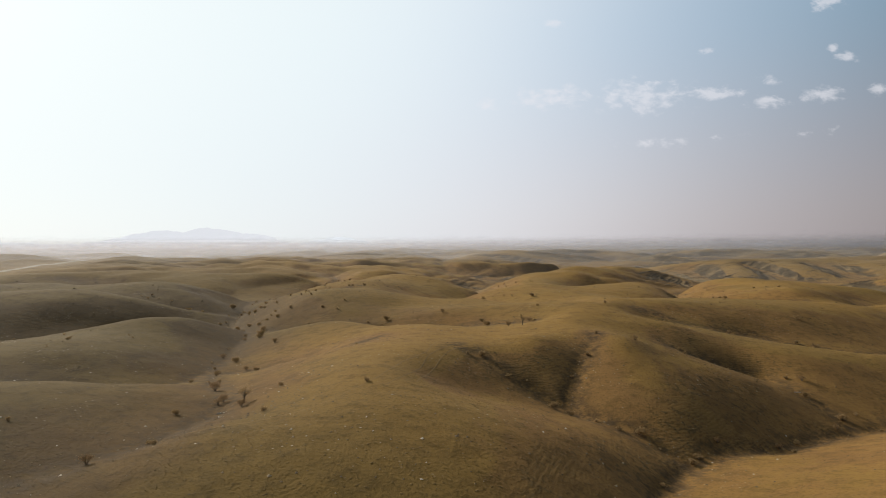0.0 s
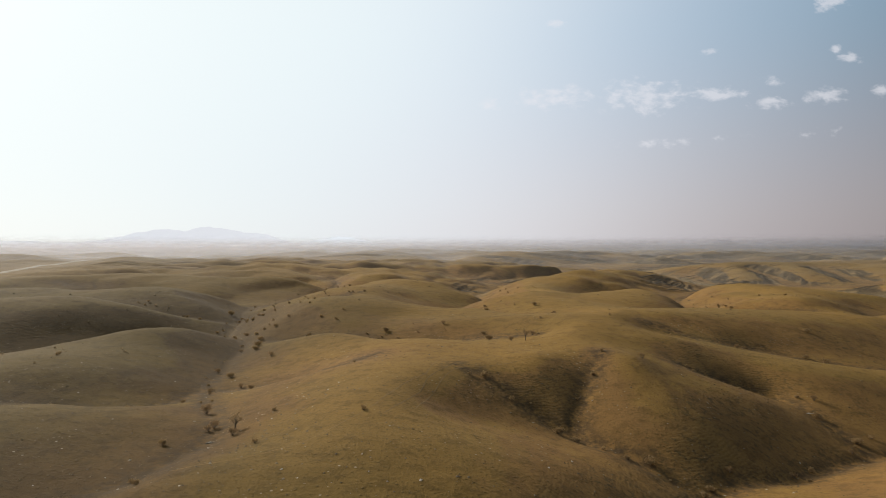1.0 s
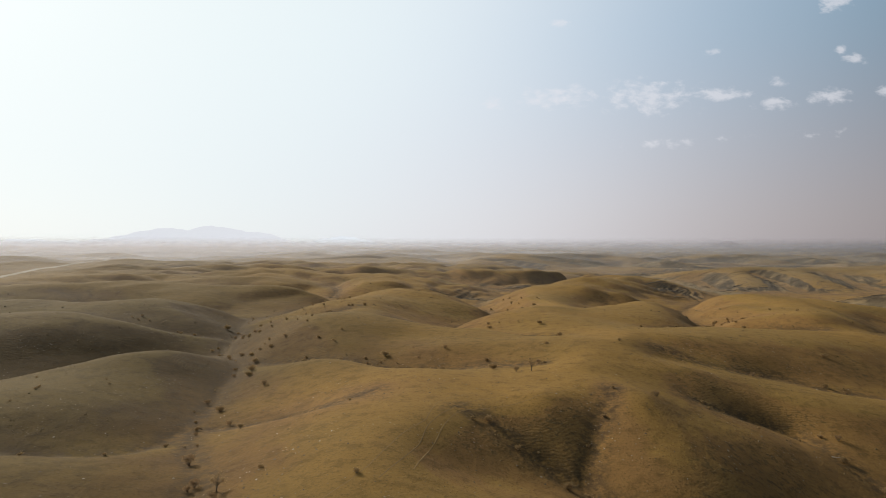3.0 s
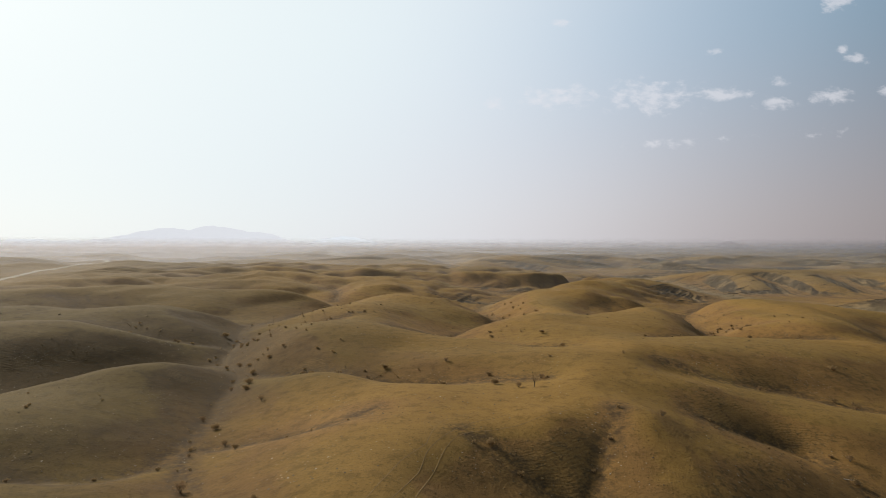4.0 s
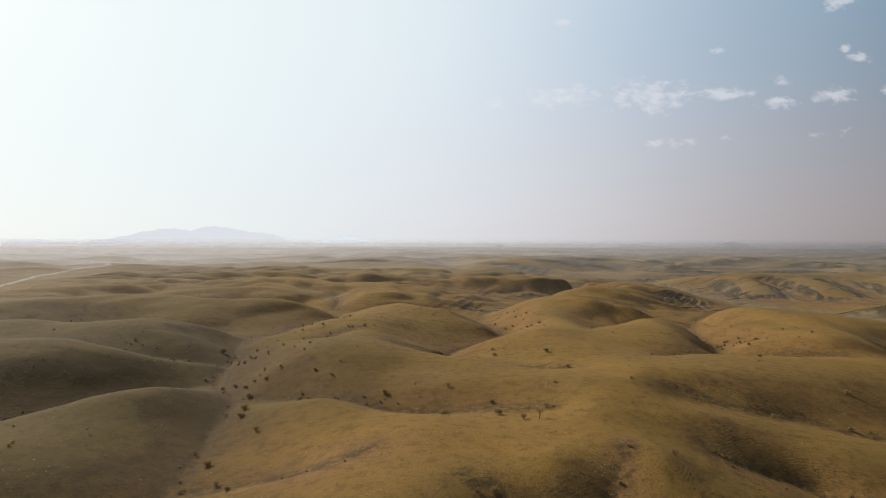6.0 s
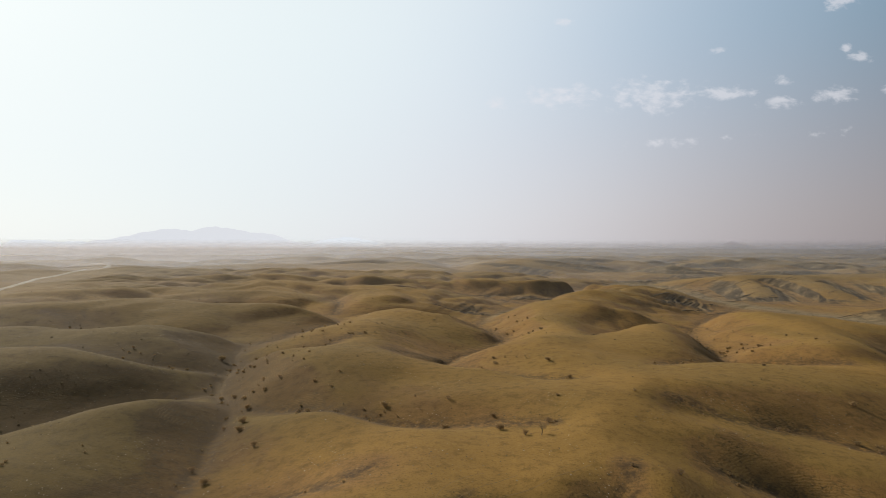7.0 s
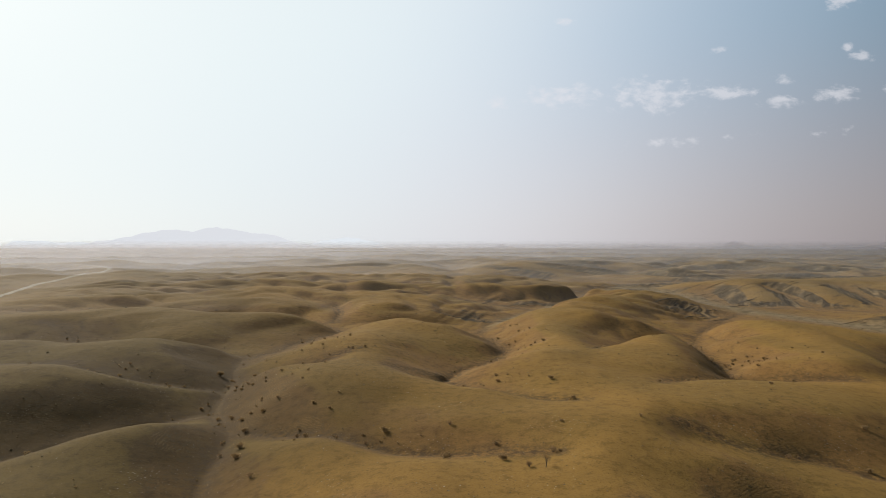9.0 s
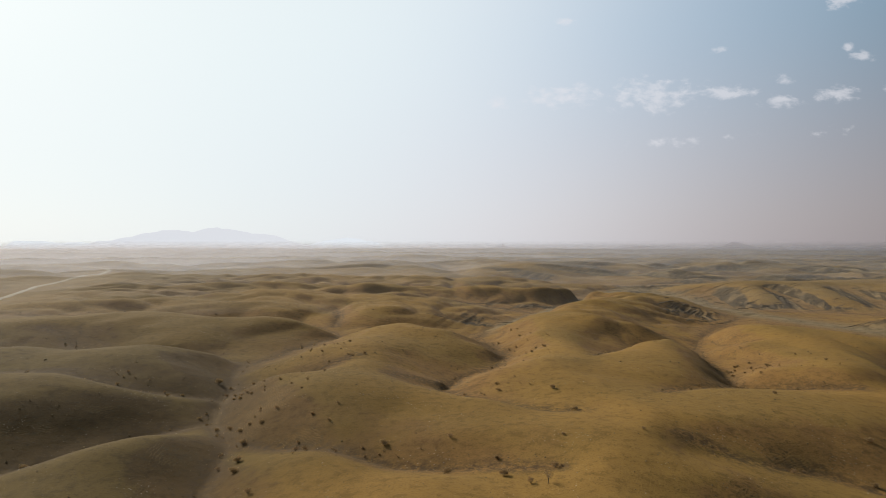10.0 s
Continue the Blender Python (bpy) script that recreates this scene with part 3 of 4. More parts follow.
class Sheet:
    """The land as a stiff sheet hung over ridges and shoulders and creased along the watercourses, on a square grid."""

    def __init__(self, x0, x1, y0, y1, step, levels, rounds=150):
        self.x0, self.y0 = x0, y0
        z = None
        for level in range(levels - 1, -1, -1):
            h = self.step = step * 2 ** level
            nx, ny = int(round((x1 - x0) / h)) + 1, int(round((y1 - y0) / h)) + 1
            self.x1, self.y1 = x0 + (nx - 1) * h, y0 + (ny - 1) * h
            pull, goal, stiff = np.zeros((ny, nx)), np.zeros((ny, nx)), np.ones((ny, nx))
            for lines, firm in ((RIDGES + SHOULDERS, 0.3), (VALLEYS, 2.0)):
                ends = np.array(lines, float)
                long = np.hypot(*(ends[:, 1, :2] - ends[:, 0, :2]).T)
                n = np.maximum(1, np.ceil(long / (0.5 * h))).astype(int)
                i = np.repeat(np.arange(len(ends)), n)
                s = (np.arange(n.sum()) - np.repeat(np.cumsum(n) - n, n) + 0.5) / n[i]
                p = ends[i, 0] + (ends[i, 1] - ends[i, 0]) * s[:, None]
                self.hang(pull, goal, p, firm * long[i] / n[i])
                if lines is VALLEYS:
                    u, v = np.rint((p[:, 0] - x0) / h).astype(int), np.rint((p[:, 1] - y0) / h).astype(int)
                    ok = (u >= 0) & (u < nx) & (v >= 0) & (v < ny)
                    stiff[v[ok], u[ok]] = 0.03
            if z is None:
                z = np.full((ny, nx), goal.sum() / pull.sum())
            else:
                gx, gy = np.meshgrid(x0 + np.arange(nx) * h, y0 + np.arange(ny) * h)
                z = self.between(z, (gx - x0) / (2 * h), (gy - y0) / (2 * h))
            z = self.settle(z, pull, goal, stiff, h, rounds * (3 if level == levels - 1 else 1))
        self.z = z
        gx, gy = np.meshgrid(x0 + np.arange(z.shape[1]) * step, y0 + np.arange(z.shape[0]) * step)
        self.dr, self.zr = (a.reshape(z.shape) for a in lie(gx.ravel(), gy.ravel(), RIDGES))
        self.dv, self.zv = (a.reshape(z.shape) for a in lie(gx.ravel(), gy.ravel(), VALLEYS))

    def hang(self, pull, goal, p, w):
        u, v = (p[:, 0] - self.x0) / self.step, (p[:, 1] - self.y0) / self.step
        ok = (u > 0) & (u < pull.shape[1] - 1.001) & (v > 0) & (v < pull.shape[0] - 1.001)
        u, v, w, q = u[ok], v[ok], w[ok], p[ok, 2]
        i, j = u.astype(int), v.astype(int)
        for a, b in ((0, 0), (1, 0), (0, 1), (1, 1)):
            f = w * np.abs(1 - a - (u - i)) * np.abs(1 - b - (v - j))
            np.add.at(pull, (j + b, i + a), f)
            np.add.at(goal, (j + b, i + a), f * q)

    def settle(self, z, pull, goal, stiff, h, rounds):
        """Conjugate gradients on the bending of the sheet, its light tension and the pull of the lines."""
        cx, cy = stiff[:, 1:-1] / h ** 2, stiff[1:-1] / h ** 2
        cm = 2 * np.minimum(np.minimum(stiff[:-1, :-1], stiff[1:, 1:]), np.minimum(stiff[1:, :-1], stiff[:-1, 1:])) / h ** 2
        taut = 1 / 60 ** 2

        def force(q):
            o = pull * q
            d = cx * (q[:, :-2] - 2 * q[:, 1:-1] + q[:, 2:])
            o[:, :-2] += d
            o[:, 1:-1] -= 2 * d
            o[:, 2:] += d
            d = cy * (q[:-2] - 2 * q[1:-1] + q[2:])
            o[:-2] += d
            o[1:-1] -= 2 * d
            o[2:] += d
            d = cm * (q[1:, 1:] - q[1:, :-1] - q[:-1, 1:] + q[:-1, :-1])
            o[1:, 1:] += d
            o[1:, :-1] -= d
            o[:-1, 1:] -= d
            o[:-1, :-1] += d
            d = taut * (q[1:] - q[:-1])
            o[1:] += d
            o[:-1] -= d
            d = taut * (q[:, 1:] - q[:, :-1])
            o[:, 1:] += d
            o[:, :-1] -= d
            return o
        scale = pull + 4 * taut + 20 / h ** 2 * np.maximum(stiff, 0.15)
        r = goal - force(z)
        y = r / scale
        p, ry = y.copy(), (r * y).sum()
        for _ in range(rounds):
            fp = force(p)
            a = ry / (p * fp).sum()
            z, r = z + a * p, r - a * fp
            y = r / scale
            n = (r * y).sum()
            p, ry = y + (n / ry) * p, n
        return z

    def between(self, a, u, v):
        u, v = np.clip(u, 0, a.shape[1] - 1.001), np.clip(v, 0, a.shape[0] - 1.001)
        i, j = u.astype(int), v.astype(int)
        fu, fv = u - i, v - j
        return (a[j, i] * (1 - fu) + a[j, i + 1] * fu) * (1 - fv) + (a[j + 1, i] * (1 - fu) + a[j + 1, i + 1] * fu) * fv

    def inside(self, x, y):
        edge = 12 * self.step
        return (smooth(x, self.x0, self.x0 + edge) * (1 - smooth(x, self.x1 - edge, self.x1))
                * smooth(y, self.y0, self.y0 + edge) * (1 - smooth(y, self.y1 - edge, self.y1)))

    def sample(self, x, y):
        """Height, and the distance to and height of the nearest crest and bed."""
        rows, cols = self.z.shape
        u, v = (x - self.x0) / self.step, (y - self.y0) / self.step
        masks = [self.between(a, u, v) for a in (self.dr, self.zr, self.dv, self.zv)]
        u, v = np.clip(u, 1, cols - 3.001), np.clip(v, 1, rows - 3.001)
        i, j = u.astype(int), v.astype(int)
        fu, fv = u - i, v - j

        def weights(f):
            return ((1 - f) ** 3 / 6, (3 * f ** 3 - 6 * f ** 2 + 4) / 6, (-3 * f ** 3 + 3 * f ** 2 + 3 * f + 1) / 6, f ** 3 / 6)
        total = np.zeros(x.shape)
        for b, wv in enumerate(weights(fv)):
            for a, wu in enumerate(weights(fu)):
                total += wu * wv * self.z[j + b - 1, i + a - 1]
        return [total] + masks


SHEETS = [Sheet(-440, 660, -60, 910, 2.5, 4), Sheet(-125, 135, 10, 262, 1.0, 5)]


def land(x, y):
    """Height of the ground, with masks: rock, gully, sand and how near the crest."""
    x, y = np.asarray(x, float), np.asarray(y, float)
    r = np.hypot(x, y)
    far, rocky, crest = far_land(x, y)
    z, gully, rock, sand = far.copy(), np.zeros(x.shape), rocky.copy(), np.zeros(x.shape)
    near = (r < 1100) & (y > -160)
    if near.any():
        px, py = x[near], y[near]
        pr = r[near]
        amp = 0.25 + 1.3 * smooth(pr, 80, 300)
        qx, qy = px + amp * waves(px, py, 19, 1), py + amp * waves(px, py, 19, 2)
        h, dr, zr, dv, zv = SHEETS[0].sample(qx, qy)
        close = SHEETS[1].inside(qx, qy)
        fields = [far_ + (near_ - far_) * close for far_, near_ in zip((h, dr, zr, dv, zv), SHEETS[1].sample(qx, qy))]
        h, dr, zr, dv, zv = fields
        dr, dv = np.sqrt(dr * dr + 20.25) - 4.5, np.sqrt(dv * dv + 0.49) - 0.7
        t = np.clip(dv / (dv + dr + 1e-6), 0, 1)
        h += (0.22 * waves(px, py, 23, 11) + 0.13 * waves(px, py, 8, 12)) * smooth(dv, 0.5, 8) + 0.05 * waves(px, py, 2.6, 13)
        flute = waves(px + 9 * waves(px, py, 60, 21), 0.55 * py, 30, 22)
        rib = 1.6 * np.sqrt(flute ** 2 + 0.002) - 0.45
        h += 2.3 * smooth(pr, 220, 360) * (1 - 0.8 * smooth(px, 120, 260)) * rib * 4 * t * (1 - t) * smooth(zr - zv, 2, 7)
        lump = np.sqrt(waves(px + 7 * waves(px, py, 50, 25), 1.6 * py, 92, 26) ** 2 + 0.0008) ** 0.9 - 0.28 + 0.5 * (np.sqrt(waves(px, 1.4 * py, 34, 27) ** 2 + 0.0008) - 0.25)
        h += 7.0 * smooth(pr, 360, 520) * smooth(dv, 3, 22) * (1 - smooth(px, 150, 300)) * lump
        cut = np.exp(-(dv / (0.9 + 0.6 * waves(px, py, 15, 14) ** 2)) ** 2)
        h -= 0.22 * cut * smooth(zr - zv, 1, 5) * (1 + 0.6 * waves(px, py, 5, 15))
        away = smooth(np.minimum(dr, dv), 60, 180)
        blend = np.maximum(smooth(pr, 800, 1080), away)
        # schist breaks out on the slopes above the river
        def slope_of(cx, cy, rx, ry):
            return np.exp(-((px - cx) / rx) ** 2 - ((py - cy) / ry) ** 2)
        banks = np.maximum.reduce([slope_of(350, 645, 110, 75), 0.5 * slope_of(190, 520, 50, 50), slope_of(350, 440, 70, 40), 0.8 * slope_of(250, 780, 60, 60)])
        banks = banks * (1 - smooth(t, 0.5, 0.85)) * smooth(dv, 2, 9)
        left_bank = np.maximum(slope_of(70, 560, 60, 40), slope_of(10, 440, 40, 40)) * (1 - smooth(t, 0.35, 0.6))
        rk = np.maximum(banks, 0.45 * left_bank)
        dip = (0.9 * h - 0.4 * px + 0.08 * py + 1.2 * waves(px, py, 40, 28)) / 4.2
        h += rk * 1.5 * (np.minimum((dip % 1.0) / 0.8, (1 - dip % 1.0) / 0.2) - 0.5) * (0.6 + 0.8 * smooth(waves(px, py, 22, 29), -0.4, 0.4))
        river = distance_to(qx, qy, [(14, 366), (39, 445), (73, 517), (110, 585), (192, 755), (227, 800), (250, 745), (248, 610), (262, 550), (276, 498), (300, 400)])
        sd = np.exp(-(river / (6 + 11 * smooth(px, 180, 240))) ** 2) * smooth(py, 370, 430)
        h = h * (1 - 0.5 * sd) + (0.5 * sd) * (zv + 0.15 * waves(px, py, 12, 18))
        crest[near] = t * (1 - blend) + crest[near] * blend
        z[near] = h * (1 - blend) + far[near] * blend
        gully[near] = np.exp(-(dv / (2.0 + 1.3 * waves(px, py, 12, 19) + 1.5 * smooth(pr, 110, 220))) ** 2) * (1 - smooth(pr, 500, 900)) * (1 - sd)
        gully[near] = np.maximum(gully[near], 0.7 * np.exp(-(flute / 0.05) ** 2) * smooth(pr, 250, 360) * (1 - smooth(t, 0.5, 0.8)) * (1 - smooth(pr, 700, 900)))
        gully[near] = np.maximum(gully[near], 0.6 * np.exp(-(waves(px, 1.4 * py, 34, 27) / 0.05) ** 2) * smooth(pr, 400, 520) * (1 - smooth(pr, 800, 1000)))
        rock[near] = rk * (1 - blend) + rocky[near] * blend
        sand[near] = sd * (1 - blend)
    # land levelled round the road so that the camera sees all of it
    west = (x < -180) & (y > 200) & (y < 1300) & (x > -1100)
    if west.any():
        bench = np.exp(-(distance_to(x[west], y[west], ROAD) / 45) ** 2)
        z[west] += (11.5 - z[west]) * 0.85 * bench
    return z, rock, gully, sand, crest


def height(x, y):
    return float(land(np.array([x]), np.array([y]))[0][0])


def grid_mesh(name, xs, ys, zs, wrap=False):
    rows, cols = zs.shape
    me = bpy.data.meshes.new(name)
    me.vertices.add(rows * cols)
    me.vertices.foreach_set("co", np.stack([xs, ys, zs], -1).astype(np.float32).ravel())
    i = np.arange(rows * cols).reshape(rows, cols)
    j = np.concatenate([i, i[:, :1]], 1) if wrap else i
    quads = np.stack([j[:-1, :-1], j[:-1, 1:], j[1:, 1:], j[1:, :-1]], -1).reshape(-1, 4)
    me.loops.add(quads.size)
    me.loops.foreach_set("vertex_index", quads.astype(np.int32).ravel())
    me.polygons.add(len(quads))
    me.polygons.foreach_set("loop_start", np.arange(0, quads.size, 4, dtype=np.int32))
    me.polygons.foreach_set("use_smooth", np.ones(len(quads), bool))
    me.update(calc_edges=True)
    return me


def build_ground():
    fine = np.arange(-46, 46.01, 0.15)
    coarse = np.arange(48, 312, 3.0)
    ang = np.radians(np.concatenate([fine, coarse]))
    rad = np.concatenate([[0.5, 6, 14, 20], 26 * np.exp(np.arange(0, math.log(4900 / 26), 0.0066)), np.arange(560, 790, 2.0), [4900.0]])
    rad = np.unique(np.round(rad, 2))
    a, r = np.meshgrid(ang[::-1], rad)
    x, y = np.sin(a) * r, np.cos(a) * r + 4.0
    z, rock, gully, sand, crest = land(x.ravel(), y.ravel())
    me = grid_mesh("ground", x, y, z.reshape(x.shape), wrap=True)
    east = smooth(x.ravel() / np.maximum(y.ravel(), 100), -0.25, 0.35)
    # painted haze: grows with distance, a little less to the east
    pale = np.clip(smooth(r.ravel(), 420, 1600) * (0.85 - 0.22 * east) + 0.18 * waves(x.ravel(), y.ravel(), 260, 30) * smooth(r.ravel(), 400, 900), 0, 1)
    fx, fy = x.ravel(), y.ravel()
    # mask of the western hills' painted shade, weaker far out
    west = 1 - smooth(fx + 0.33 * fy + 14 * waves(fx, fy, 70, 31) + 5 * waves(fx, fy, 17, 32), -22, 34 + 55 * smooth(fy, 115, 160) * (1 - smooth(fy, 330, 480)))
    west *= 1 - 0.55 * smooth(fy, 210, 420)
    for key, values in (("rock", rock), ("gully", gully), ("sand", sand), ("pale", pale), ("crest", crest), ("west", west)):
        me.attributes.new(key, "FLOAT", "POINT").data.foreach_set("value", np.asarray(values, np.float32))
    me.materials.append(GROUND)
    return tagged(new("ground", me), "rolling hills of dry golden grass cut by dark gullies", "ground", kind="structure")


ground = build_ground()


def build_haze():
    """Upright see-through sheets, added to stand in for haze over the far plain."""
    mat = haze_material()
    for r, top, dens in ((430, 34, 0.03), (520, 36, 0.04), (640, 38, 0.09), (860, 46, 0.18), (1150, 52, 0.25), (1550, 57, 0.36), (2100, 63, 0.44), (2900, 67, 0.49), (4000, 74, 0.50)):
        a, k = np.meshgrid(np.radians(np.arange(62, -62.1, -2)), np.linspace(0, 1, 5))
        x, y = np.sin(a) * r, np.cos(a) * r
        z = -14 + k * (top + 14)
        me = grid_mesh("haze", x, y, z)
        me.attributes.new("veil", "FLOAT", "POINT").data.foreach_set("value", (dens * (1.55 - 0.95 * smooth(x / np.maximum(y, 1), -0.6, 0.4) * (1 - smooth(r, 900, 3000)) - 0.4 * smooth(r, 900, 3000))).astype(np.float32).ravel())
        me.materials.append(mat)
        tagged(new("haze", me), "thin pale upright sheet standing in for haze over the plain", "haze", kind="structure")


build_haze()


def mountain(label, x0, x1, peaks, depth, mat, base=8.0, y=4550.0, seed=0):
    """A far range: a heightfield whose crest runs through the given (share of width, height) peaks."""
    u = np.linspace(0, 1, 120)
    k = np.linspace(-1, 1, 15)
    crest = np.interp(u, [p[0] for p in peaks], [p[1] for p in peaks])
    x, d = np.meshgrid(x0 + u * (x1 - x0), k)
    c = np.broadcast_to(crest, x.shape)
    z = base + c * (1 - np.abs(d)) ** 0.8 * (1 + 0.10 * waves(x, d * depth, 130, seed) + 0.05 * waves(x, d * depth, 45, seed + 1))
    z[np.abs(d) > 0.99] = -30
    z[:, 0] = z[:, -1] = -30
    me = grid_mesh("mountain", x, y + d * depth, z)
    me.materials.append(mat)
    return tagged(new("mountain", me), label, "mountain")


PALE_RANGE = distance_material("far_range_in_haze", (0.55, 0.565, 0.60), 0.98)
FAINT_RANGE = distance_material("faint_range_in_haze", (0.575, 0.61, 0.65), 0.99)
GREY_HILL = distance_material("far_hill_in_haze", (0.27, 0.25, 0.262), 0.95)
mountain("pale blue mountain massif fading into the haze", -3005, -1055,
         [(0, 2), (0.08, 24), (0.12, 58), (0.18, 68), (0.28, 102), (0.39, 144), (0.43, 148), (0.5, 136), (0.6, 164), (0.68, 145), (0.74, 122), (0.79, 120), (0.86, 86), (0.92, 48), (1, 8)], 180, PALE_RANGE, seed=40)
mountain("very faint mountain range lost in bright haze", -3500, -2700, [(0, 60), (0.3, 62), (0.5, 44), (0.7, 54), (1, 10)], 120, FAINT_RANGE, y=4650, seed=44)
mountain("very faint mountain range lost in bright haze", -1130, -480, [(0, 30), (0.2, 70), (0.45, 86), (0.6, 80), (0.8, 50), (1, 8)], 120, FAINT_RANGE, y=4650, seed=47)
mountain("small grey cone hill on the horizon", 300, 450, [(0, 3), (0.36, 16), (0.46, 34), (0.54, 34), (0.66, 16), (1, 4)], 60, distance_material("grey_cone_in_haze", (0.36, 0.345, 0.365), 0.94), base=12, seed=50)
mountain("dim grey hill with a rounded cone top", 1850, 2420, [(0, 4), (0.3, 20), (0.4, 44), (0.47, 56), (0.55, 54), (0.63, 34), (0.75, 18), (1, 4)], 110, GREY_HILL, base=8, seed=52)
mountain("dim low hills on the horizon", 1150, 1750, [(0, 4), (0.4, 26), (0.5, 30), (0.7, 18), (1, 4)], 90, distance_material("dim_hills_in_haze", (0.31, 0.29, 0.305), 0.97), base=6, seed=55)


# ---- tracks and road ----
def ribbon(name, path, width, lift, step, mat, label, category):
    """A strip of worn ground laid over the land along a path."""
    pts = [Vector(p) for p in path]
    fine = []
    for k in range(len(pts) - 1):
        p0, p1, p2, p3 = pts[max(k - 1, 0)], pts[k], pts[k + 1], pts[min(k + 2, len(pts) - 1)]
        n = max(2, int((p2 - p1).length / step))
        for i in range(n):
            t = i / n
            fine.append(0.5 * ((2 * p1) + (p2 - p0) * t + (2 * p0 - 5 * p1 + 4 * p2 - p3) * t ** 2 + (3 * p1 - p0 - 3 * p2 + p3) * t ** 3))
    fine.append(pts[-1])
    c = np.array(fine)
    d = np.gradient(c, axis=0)
    d /= np.linalg.norm(d, axis=1)[:, None] + 1e-9
    side = np.stack([d[:, 1], -d[:, 0]], 1)
    wob = 1 + 0.25 * waves(c[:, 0], c[:, 1], 4 * width + 1, 60)
    across = np.array([-0.5, -0.2, 0.2, 0.5])
    x = c[:, 0][:, None] + side[:, 0][:, None] * across * (width * wob)[:, None]
    y = c[:, 1][:, None] + side[:, 1][:, None] * across * (width * wob)[:, None]
    z = land(x.ravel(), y.ravel())[0].reshape(x.shape)
    z = np.broadcast_to(z.mean(1, keepdims=True), z.shape) * 0.5 + z * 0.5 + lift * np.array([0.0, 1, 1, 0.0])
    z[:, [0, 3]] -= 0.05
    me = grid_mesh(name, x, y, z)
    me.materials.append(mat)
    return tagged(new(name, me), label, category, kind="structure")


ribbon("wheel_track", [(22, 113), (12.4, 104.9), (7.6, 102.0), (2.7, 99.4), (0.8, 96.5), (-0.4, 93.0), (-1.5, 87.9), (-2.7, 83.0), (-3.6, 78)], 0.26, 0.012, 0.5, RUT, "faint pale wheel rut worn into the grassy spur", "track")
ribbon("wheel_track", [(10, 108.5), (5.1, 104.7), (2.8, 102.5), (0.6, 99.2), (-1.2, 95.7), (-2.6, 91.6), (-3.3, 86.7), (-4.0, 84.0), (-4.9, 80.7), (-7, 74)], 0.26, 0.012, 0.5, RUT, "pale wheel rut worn into the grassy spur", "track")
ribbon("wheel_track", [(5, 109), (1.7, 106.6), (-0.8, 103.0), (-1.8, 100.1), (-2.7, 94.9), (-3.0, 93.5), (-5.6, 88.1), (-7.2, 82.0), (-9.3, 74.4), (-11.9, 69.4), (-13.7, 66.2), (-16.7, 64.0), (-20.2, 62.2), (-25.3, 61.1)], 0.26, 0.012, 0.5, RUT, "narrow pale path winding down the spur", "track")
ribbon("road", ROAD, 5.6, 0.6, 8.0, GRAVEL, "pale gravel road running away over the western plain", "road")

# ---- plants ----
rng = random.Random(7)


def part(name, bm, mat, parent, label=""):
    me = bpy.data.meshes.new(name)
    bm.to_mesh(me)
    bm.free()
    me.materials.append(mat)
    ob = new(name, me)
    ob.parent = parent
    if label:
        ob["label"] = label
    return ob


def stick(bm, a, b, ra, rb, sides=5):
    a, b = Vector(a), Vector(b)
    q = (b - a).to_track_quat("Z", "Y")
    rings = []
    for p, r in ((a, ra), (b, rb)):
        rings.append([bm.verts.new(p + q @ Vector((r * math.cos(2 * math.pi * i / sides), r * math.sin(2 * math.pi * i / sides), 0))) for i in range(sides)])
    for i in range(sides):
        j = (i + 1) % sides
        bm.faces.new((rings[0][i], rings[0][j], rings[1][j], rings[1][i]))
    bm.faces.new(rings[1])


def leaf(bm, p, size):
    u = Vector((rng.gauss(0, 1), rng.gauss(0, 1), rng.gauss(0, 1))).normalized()
    v = u.orthogonal().normalized()
    w = u.cross(v)
    a = rng.uniform(0, 6.3)
    v, w = v * math.cos(a) + w * math.sin(a), w * math.cos(a) - v * math.sin(a)
    p = Vector(p)
    bm.faces.new([bm.verts.new(p + v * size), bm.verts.new(p + w * size * 0.55), bm.verts.new(p - v * size * 0.8), bm.verts.new(p - w * size * 0.5)])


def make_shrub(width, tall, leaves, stems, mat, label, spread=0.5):
    """A dry bush: forked stems from one root, with small leaves in uneven clumps round their ends."""
    root = new("shrub")
    wood, green = bmesh.new(), bmesh.new()
    ends = []
    for i in range(stems):
        a = 2 * math.pi * (i + rng.uniform(-0.3, 0.3)) / stems
        r = width * 0.5 * rng.uniform(0.35, 1.0)
        top = Vector((r * math.cos(a), r * math.sin(a), tall * rng.uniform(0.45, 0.95) * (1.1 - spread * r / width)))
        mid = top * 0.5 + Vector((rng.uniform(-0.1, 0.1), rng.uniform(-0.1, 0.1), 0.08)) * width
        stick(wood, (0, 0, -0.15), mid, 0.035, 0.022)
        stick(wood, mid, top, 0.022, 0.008, 4)
        ends += [top, mid * 0.3 + top * 0.7]
        for _ in range(2):
            tip = mid + Vector((rng.gauss(0, 0.2), rng.gauss(0, 0.2), abs(rng.gauss(0.2, 0.15)))) * width * 0.8
            stick(wood, mid, tip, 0.014, 0.005, 3)
            ends.append(tip)
    for _ in range(leaves):
        e = rng.choice(ends)
        k = width * 0.12
        p = e + Vector((rng.gauss(0, k), rng.gauss(0, k), rng.gauss(0, k * 0.8)))
        p.z = max(p.z, 0.03)
        leaf(green, p, rng.uniform(0.05, 0.11) * (0.6 + 0.5 * width))
    tagged(part("branchwork", wood, BARK, root, "thin grey stems"), kind="stuff")
    tagged(part("foliage", green, mat, root), kind="stuff")
    return tagged(root, label, "shrub", "shrubs on the hills")


